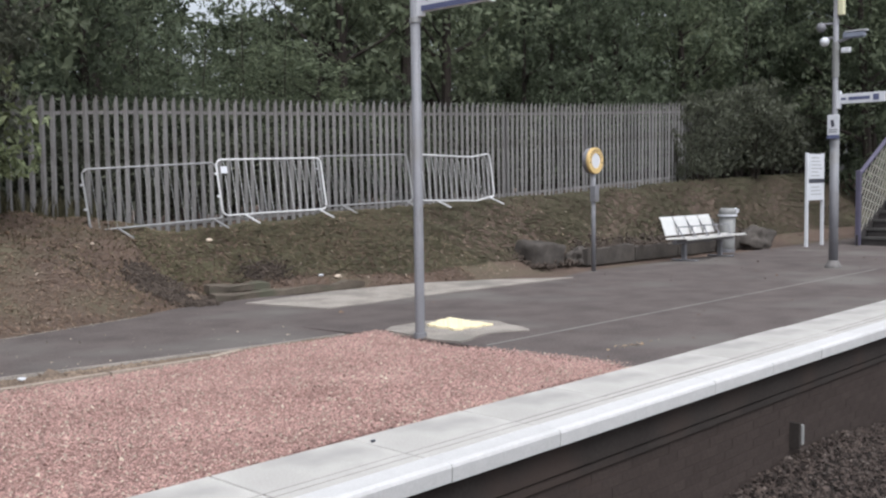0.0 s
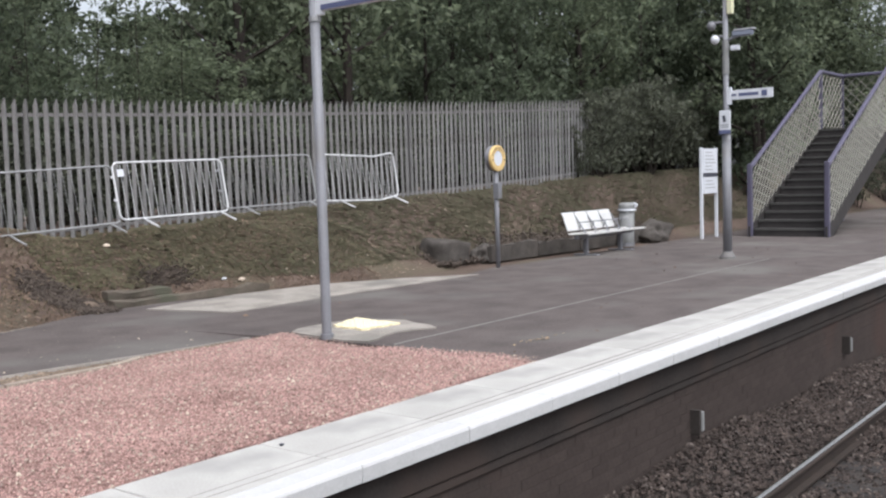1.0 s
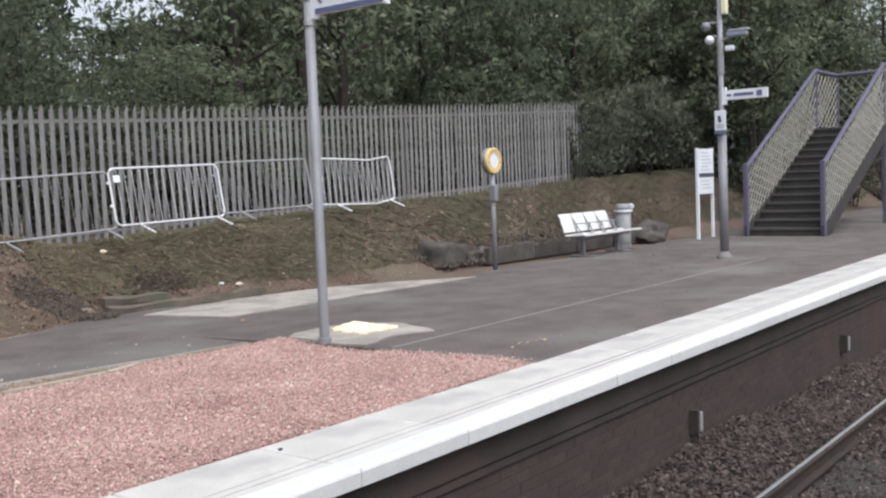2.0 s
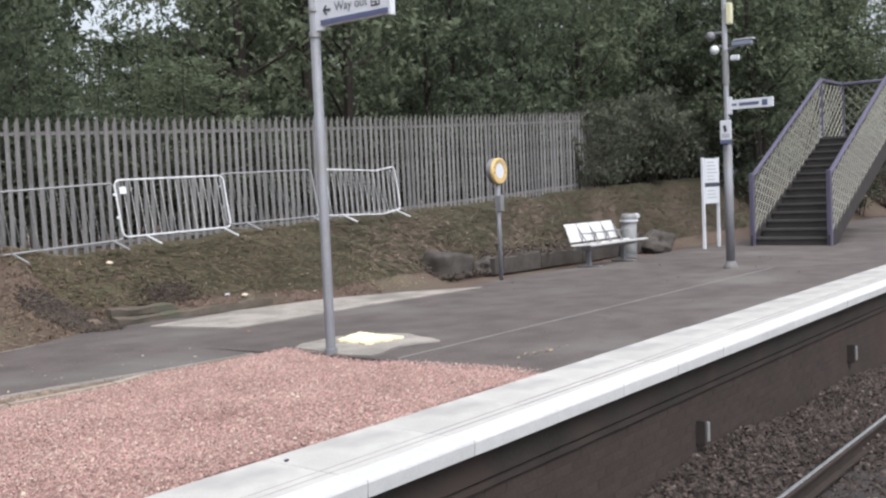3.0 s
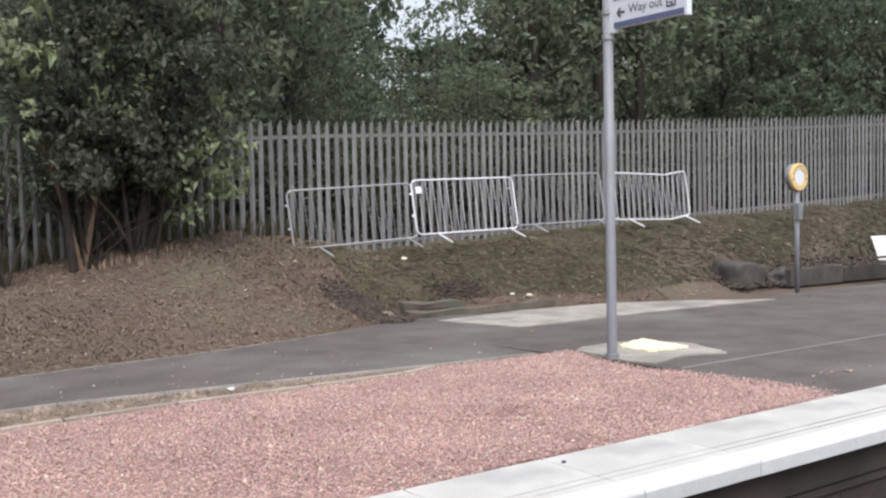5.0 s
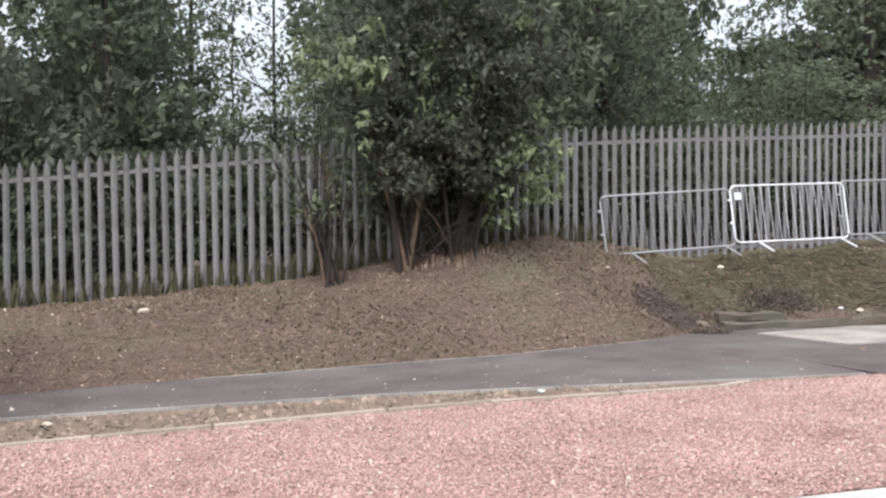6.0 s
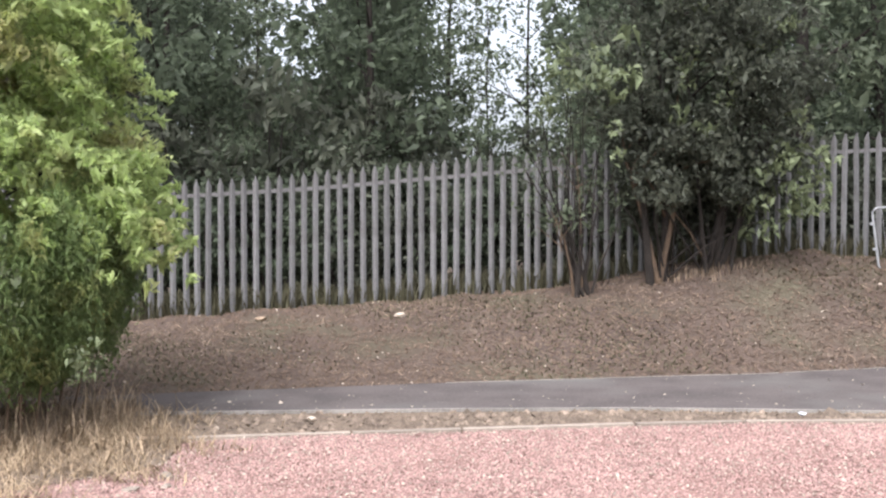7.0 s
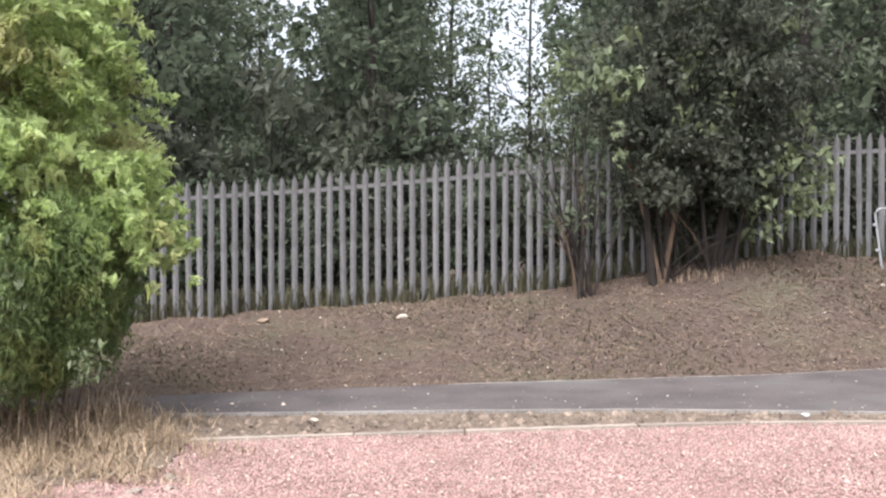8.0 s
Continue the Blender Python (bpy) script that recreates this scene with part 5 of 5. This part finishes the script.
    for k in range(8):
        bm = bmesh.new()
        a = Vector((rnd.uniform(-0.12, 0.12), rnd.uniform(-0.1, 0.1), -0.1))
        b = Vector((rnd.uniform(-1.0, 0.5), rnd.uniform(-0.2, 0.2), rnd.uniform(0.7, 2.2)))
        pts = [a, a.lerp(b, 0.3) + Vector((rnd.uniform(-0.08, 0.08), 0, 0.05)), a.lerp(b, 0.7) + Vector((rnd.uniform(-0.08, 0.08), 0, 0)), b]
        tube(bm, pts, [0.022, 0.016, 0.009, 0.003], 5)
        for j in range(6):
            p0 = a.lerp(b, rnd.uniform(0.45, 0.95))
            e = p0 + Vector((rnd.uniform(-0.3, 0.3), rnd.uniform(-0.2, 0.2), rnd.uniform(0.05, 0.35)))
            tube(bm, [p0, e], [0.007, 0.002], 4)
            cs.append(e)
        part("stem", bm, M_BARKLIGHT if k in (0, 3) else M_BARK, shrub)
    for k in range(12):
        a = Vector((rnd.uniform(-0.1, 0.1), rnd.uniform(-0.1, 0.1), -0.05))
        b = Vector((rnd.uniform(-0.9, 0.5), rnd.uniform(-0.2, 0.3), rnd.uniform(1.8, 3.1)))
        part("twig", tube(bmesh.new(), [a, a.lerp(b, 0.4) + Vector((rnd.uniform(-0.12, 0.12), 0, 0)), a.lerp(b, 0.75) + Vector((rnd.uniform(-0.1, 0.1), 0, 0)), b], [0.011, 0.008, 0.005, 0.002], 4), M_BARK, shrub)
        cs += [a.lerp(b, 0.8), b]
    leaf_part("foliage", cs, [0.2] * len(cs), 9, 0.075, M_LEAFB, shrub, 54, droop=0.3)


build_near_bush()


def build_hedge():
    """The lime green bush with a conifer under it at the end of the gravel."""
    rnd = random.Random(61)
    x0, y0 = -2.95, 7.35
    con = thing("conifer", pose(x0 + 0.08, y0 - 0.25, -0.05), "soft dark green conifer bush drooping over dry grass", "conifer")
    bm, _ = branchy(rnd, (0, 0, -0.1), 2.3, 0.09, 0, 0.05, 0.2, 0.7)
    part("trunk", bm, M_BARK, con)
    # hanging columns of sprays round the body, ragged at the foot
    cs, rs = [], []
    for i in range(64):
        w = i * 2.39996 + rnd.uniform(-0.2, 0.2)
        ring = rnd.uniform(0.55, 1.0)
        top, foot = rnd.uniform(1.25, 1.52) + 0.36 * max(0.0, math.cos(w - 0.2)) * ring, rnd.uniform(0.42, 0.75) - 0.25 * (1 - ring)
        h, wob = top, rnd.uniform(0, 6)
        while h > foot:
            nar = ring * min(1.0, 0.60 + 0.46 * (h - 0.2) / 1.0) + 0.03 * math.sin(h * 9 + wob)
            cs.append((math.cos(w) * nar * 1.09, math.sin(w) * nar * 1.03, h)), rs.append(rnd.uniform(0.1, 0.19))
            h -= rnd.uniform(0.06, 0.11)
    leaf_part("spray_foliage", cs, rs, 86, 0.038, M_CONIFER, con, 62, droop=0.8, thin=0.3, squash=1.3)
    for k in range(22):
        w, r1 = rnd.uniform(-2.6, 0.3), rnd.uniform(0.2, 0.6)
        a = Vector((math.cos(w) * r1, math.sin(w) * r1, 0.0))
        b = a * rnd.uniform(0.9, 1.5) + Vector((0, 0, rnd.uniform(0.5, 0.9)))
        part("dead_branch", tube(bmesh.new(), [a, a.lerp(b, 0.5) + Vector((rnd.uniform(-0.06, 0.06), rnd.uniform(-0.06, 0.06), 0)), b], [0.012, 0.008, 0.003], 4), M_BARKLIGHT, con)
    lime = thing("lime_bush", pose(x0 - 0.05, y0 + 0.22, -0.05), "bright lime green leafy bush with yellowing sprays", "bush")
    bm, ends = branchy(rnd, (-0.5, 0.3, -0.1), 4.4, 0.08, 22, 0.06, 0.35, 1.4)
    part("trunk", bm, M_BARK, lime)
    cs, rs = [], []
    def spray(base, w, L, drop):
        for k in range(6):
            u = k / 5
            cs.append((base[0] + math.cos(w) * L * u, base[1] + math.sin(w) * L * u, base[2] + 0.1 * u - drop * u * u)), rs.append(0.11 - 0.05 * u)
    for i in range(640):
        u = rnd.random()
        w = rnd.uniform(0, 2 * math.pi)
        wide = (1.14 - 0.3 * u) * rnd.uniform(0.5, 1.0)
        spray((-0.15 + math.cos(w) * wide, math.sin(w) * wide, 1.45 + 3.05 * u), w + rnd.uniform(-0.6, 0.6), rnd.uniform(0.25, 0.55), rnd.uniform(0.1, 0.4))
    for i in range(30):
        spray((rnd.uniform(0.75, 1.05), rnd.uniform(-0.6, 0.2), rnd.uniform(1.5, 2.1)), rnd.uniform(-0.9, 0.3), rnd.uniform(0.35, 0.6), rnd.uniform(0.25, 0.6))
    for i in range(34):
        spray((rnd.uniform(-0.5, 0.55), rnd.uniform(-1.25, -0.7), rnd.uniform(1.75, 2.2)), rnd.uniform(-2.4, -0.7), rnd.uniform(0.25, 0.5), rnd.uniform(0.3, 0.75))
    leaf_part("foliage", cs, rs, 17, 0.078, M_LEAFLIME, lime, 63, droop=0.3, thin=0.4)
    strands = ((0.42, 1.5, 1.0), (0.5, 1.25, 0.85), (0.3, 1.15, 0.75), (0.25, 0.8, 0.25), (0.95, 0.72, 0.5), (0.05, 1.6, 0.7))
    for j, (x, z0, z1) in enumerate(strands):
        cs = [(x + 0.12 + 0.06 * math.sin(k * 1.9 + x * 9), -1.42 + 0.06 * math.cos(k * 2.3) + 0.25 * abs(x - 0.3), z0 + (z1 - z0) * k / 8 + 0.05) for k in range(9)]
        leaf_part("trailing_spray", cs, [0.065] * 9, 12, 0.042, M_LEAFPALE, lime, 64 + 20 * j, "pale grey-green trailing leaf spray", droop=0.4, thin=0.5)


build_hedge()


# ---- litter, grass ----
def scatter_xy(seed, n, x0, x1, f0, f1):
    r2 = np.random.default_rng(seed)
    xs = r2.uniform(x0, x1, n)
    lo, hi = np.array([f0(x) for x in xs]), np.array([f1(x) for x in xs])
    ys = lo + (hi - lo) * r2.uniform(0, 1, n)
    return np.stack([xs, ys, [ground_z(x, y) for x, y in zip(xs, ys)]], 1)


def scatter_leaves(name, pos, size, material, label, seed, category="leaf litter", slope=0.35, tilt=0.3):
    r2 = np.random.default_rng(seed)
    n = len(pos)
    s, a, t = size * np.exp(r2.normal(0, 0.35, n)), r2.uniform(0, 2 * np.pi, n), r2.normal(0, tilt, (n, 2))
    base = np.array([(-0.5, 0, 0), (0, -0.3, 0.05), (0.5, 0, 0), (0, 0.3, 0.05)])
    x = (base[None, :, 0] * np.cos(a)[:, None] - base[None, :, 1] * np.sin(a)[:, None]) * s[:, None]
    y = (base[None, :, 0] * np.sin(a)[:, None] + base[None, :, 1] * np.cos(a)[:, None]) * s[:, None]
    z = base[None, :, 2] * s[:, None] + x * t[:, :1] + y * (t[:, 1:] + slope)
    v = (np.stack([x, y, z], 2) + (pos + np.array([0, 0, 0.014]))[:, None, :]).reshape(-1, 3)
    f = (np.array([(0, 1, 2), (0, 2, 3)])[None] + (np.arange(n) * 4)[:, None, None]).reshape(-1, 3)
    return tagged(bulk(name, v, f, material), label, category, kind="stuff")


def blades(name, pos, height, material, label, seed, lean=0.5, width=0.008):
    r2 = np.random.default_rng(seed)
    n = len(pos)
    h = height * r2.uniform(0.5, 1.3, n)
    w = r2.uniform(0, 2 * np.pi, n)
    tilt = r2.uniform(0.1, lean, n) * h
    side = np.stack([np.sin(w), -np.cos(w), np.zeros(n)], 1) * width
    top = pos + np.stack([np.cos(w) * tilt, np.sin(w) * tilt, h], 1)
    mid = pos + np.stack([np.cos(w) * tilt * 0.35, np.sin(w) * tilt * 0.35, h * 0.6], 1)
    v = np.stack([pos - side, pos + side, mid + side * 0.7, top, mid - side * 0.7], 1).reshape(-1, 3)
    f = (np.array([(0, 1, 2), (0, 2, 4), (4, 2, 3)])[None] + (np.arange(n) * 5)[:, None, None]).reshape(-1, 3)
    return tagged(bulk(name, v, f, material), label, "grass", kind="stuff")


scatter_leaves("leaf_litter", scatter_xy(71, 52000, -6, 11.5, lambda x: toe(x) - 0.05, lambda x: 12.9), 0.031, M_LITTER, "brown fallen leaves and twigs on the bank", 72)
scatter_leaves("wood_chips", scatter_xy(73, 900, -6, 16, lambda x: toe(x) - 0.05, lambda x: 12.7), 0.022, M_PALECHIP, "pale wood chips and scraps on the bank", 74, "debris")
def twigs(name, pos, length, material, label, seed):
    r2 = np.random.default_rng(seed)
    n = len(pos)
    a, L = r2.uniform(0, 2 * np.pi, n), length * r2.uniform(0.4, 1.5, n)
    d = np.stack([np.cos(a) * L, np.sin(a) * L, np.sin(a) * L * 0.35 + r2.normal(0, 0.15, n) * L], 1) * 0.5
    w = np.stack([-np.sin(a), np.cos(a), np.full(n, 0.3)], 1) * 0.004
    c = pos + np.array([0, 0, 0.022])
    v = np.stack([c - d - w, c + d - w * 0.4, c + d + w * 0.4, c - d + w], 1).reshape(-1, 3)
    f = (np.array([(0, 1, 2), (0, 2, 3)])[None] + (np.arange(n) * 4)[:, None, None]).reshape(-1, 3)
    return tagged(bulk(name, v, f, material), label, "twigs", kind="stuff")


twigs("straw_litter", scatter_xy(91, 2600, -6, 16, lambda x: toe(x) - 0.05, lambda x: 12.7), 0.065, M_TWIG, "dry straw and twigs strewn on the bank", 92)
rp = np.random.default_rng(107)
mats = np.concatenate([rp.normal((rp.uniform(-4, 15), 0), (0.3, 0.14), (70, 2)) + np.array([0, rp.uniform(0.25, 0.95)]) for i in range(42)])
mats = np.array([(x, toe(x) + u * (12.4 - toe(x)), 0) for x, u in mats if 0 < u < 1.05])
mats[:, 2] = [ground_z(x, y) for x, y, _ in mats]
twigs("straw_mats", mats, 0.085, M_TWIG, "matted patches of dry straw and bark on the bank", 108)
clods = scatter_xy(109, 2600, -5, 14, lambda x: toe(x), lambda x: 12.5)
clods = clods[np.sin(clods[:, 0] * 1.9 + 2 * np.sin(clods[:, 1] * 1.7)) > 0.1]
tagged(chips("bank_clods", clods + np.array([0, 0, 0.012]), 0.022, M_DIRT, 110), "loose clods and stones on the bank", "stones", kind="stuff")
tuft = np.random.default_rng(104).normal((3.85, 11.85), (0.3, 0.12), (190, 2))
tuft = np.array([(x, y, ground_z(x, y)) for x, y in tuft])
blades("grass_tuft", tuft, 0.1, M_TWIG, "low tan dry grass tuft between the bush stems", 105, 0.7, 0.008)
weeds = scatter_xy(101, 26000, -6, 7.5, lambda x: toe(x) + 0.1, lambda x: 12.9)
weeds = weeds[np.sin(weeds[:, 0] * 1.3 + 1.7 * np.sin(weeds[:, 1] * 1.1)) + 0.6 * np.sin(weeds[:, 0] * 3.7 + weeds[:, 1] * 2.9) > np.random.default_rng(102).normal(0.35, 0.5, len(weeds))]
blades("bank_weeds", weeds, 0.035, M_GRASS, "thin olive weeds in patches on the brown bank", 103, 2.2, 0.007)
scatter_leaves("rough_grass", scatter_xy(75, 14000, 6.5, 12, lambda x: toe(x) + 0.4, lambda x: 12.9), 0.05, M_GRASS, "short rough grass on the shaded bank", 76, "grass", tilt=0.15)
scatter_leaves("turf_litter", scatter_xy(111, 7000, 9, 24, lambda x: toe(x) + 0.1, lambda x: 12.8), 0.034, M_LITTER, "dead brown leaves scattered over the turf", 112, tilt=0.2)
scatter_leaves("turf_scraps", scatter_xy(113, 260, 7, 24, lambda x: toe(x) + 0.1, lambda x: 12.6), 0.035, M_PALECHIP, "pale scraps and chips on the turf", 114, "debris", tilt=0.15)
turf = scatter_xy(95, 66000, 6.8, 30, lambda x: toe(x) + 0.35, lambda x: 12.9)
turf = turf[np.random.default_rng(94).random(len(turf)) < np.clip((turf[:, 0] - 6.5) / 4, 0, 1) * (0.75 + 0.25 * np.sin(turf[:, 0] * 1.7 + 2.1 * np.sin(turf[:, 1] * 1.9)))]
scatter_leaves("bank_turf", turf, 0.062, M_TURF, "olive green turf on the bank below the fence", 96, "grass", tilt=0.13)
blades("fence_foot_weeds", scatter_xy(77, 8000, -6, 6.5, lambda x: 12.5, lambda x: 13.7), 0.27, M_GRASS, "green weeds along the foot of the fence", 78, 0.8, 0.014)
pg = scatter_xy(79, 21000, -4.8, -0.7, lambda x: 5.0, lambda x: 8.0)
pg = pg[np.hypot((pg[:, 0] + 3.0) / 1.6, (pg[:, 1] - 6.4) / 1.35) < 1 + 0.15 * np.sin(pg[:, 0] * 5 + pg[:, 1] * 7) + np.random.default_rng(5).normal(0, 0.14, len(pg))]
pg[:, 2] = 0.015
blades("dry_grass_clump", pg, 0.06, M_STRAW, "dry straw-coloured grass round the foot of the bush", 80, 4.0, 0.004)
p = scatter_xy(81, 5000, -3.5, 6.0, lambda x: kerb_line(x) + 0.05, lambda x: path_near(x) - 0.05)
p[:, 2] = 0.0
tagged(chips("dirt_stones", p, 0.016, M_DIRT, 82), "small stones and clods in the dirt strip", "stones", kind="stuff")
p = p[::6] + np.array([0.02, 0.0, 0.006])
tagged(chips("dirt_clods", p[p[:, 0] < 4.2], 0.03, M_CLOD, 87), "pale clods and stones in the dirt strip", "stones", kind="stuff")
r3 = np.random.default_rng(84)
pg = np.concatenate([np.stack([r3.normal(-2.05, 0.16, 130), r3.normal(7.2, 0.2, 130), np.full(130, 0.015)], 1),
                     np.stack([r3.uniform(-3.7, -2.0, 260), r3.uniform(6.45, 7.3, 260), np.full(260, 0.015)], 1)])
blades("tall_straw", pg, 0.29, M_STRAW, "tall dry grass stalks beside the conifer", 83, 0.8, 0.004)
pg = np.stack([r3.normal(-2.6, 0.75, 2600), r3.normal(6.7, 0.45, 2600), np.full(2600, 0.015)], 1)
pg = pg[(pg[:, 0] < -1.4) & (pg[:, 1] > 5.5)]
blades("tangled_dry_grass", pg, 0.13, M_STRAW, "matted tangle of dry grass under the conifer", 85, 2.4, 0.004)
pg = np.stack([r3.uniform(-3.9, -2.0, 1500), r3.uniform(6.5, 7.8, 1500), np.full(1500, 0.015)], 1)
blades("dead_undergrowth", pg, 0.2, M_TWIG, "brown dead stems under the conifer", 86, 3.0, 0.005)
# scattered leaves and bits on the asphalt
r2 = np.random.default_rng(97)
pl = np.stack([r2.uniform(-4, 6.2, 220), np.zeros(220), np.full(220, -0.008)], 1)
pl[:, 1] = [path_near(x) + 0.1 + (toe(x) - path_near(x) - 0.15) * r2.random() ** 1.5 for x in pl[:, 0]]
scatter_leaves("path_leaves", pl, 0.022, M_PALECHIP, "small pale leaves scattered on the path", 98, slope=0.0)
pl = np.stack([r2.uniform(6.6, 20, 160), r2.uniform(4.3, 9.0, 160), np.full(160, -0.008)], 1)
scatter_leaves("platform_leaves", pl, 0.03, M_LITTER, "few small leaves scattered on the platform asphalt", 99, slope=0.0)
pl = np.stack([r2.normal(7.45, 0.14, 26), r2.normal(4.74, 0.04, 26), np.full(26, -0.01)], 1)
scatter_leaves("leaf_patch", pl, 0.034, M_STRAW, "patch of tan dead leaves on the platform asphalt", 100, slope=0.0)
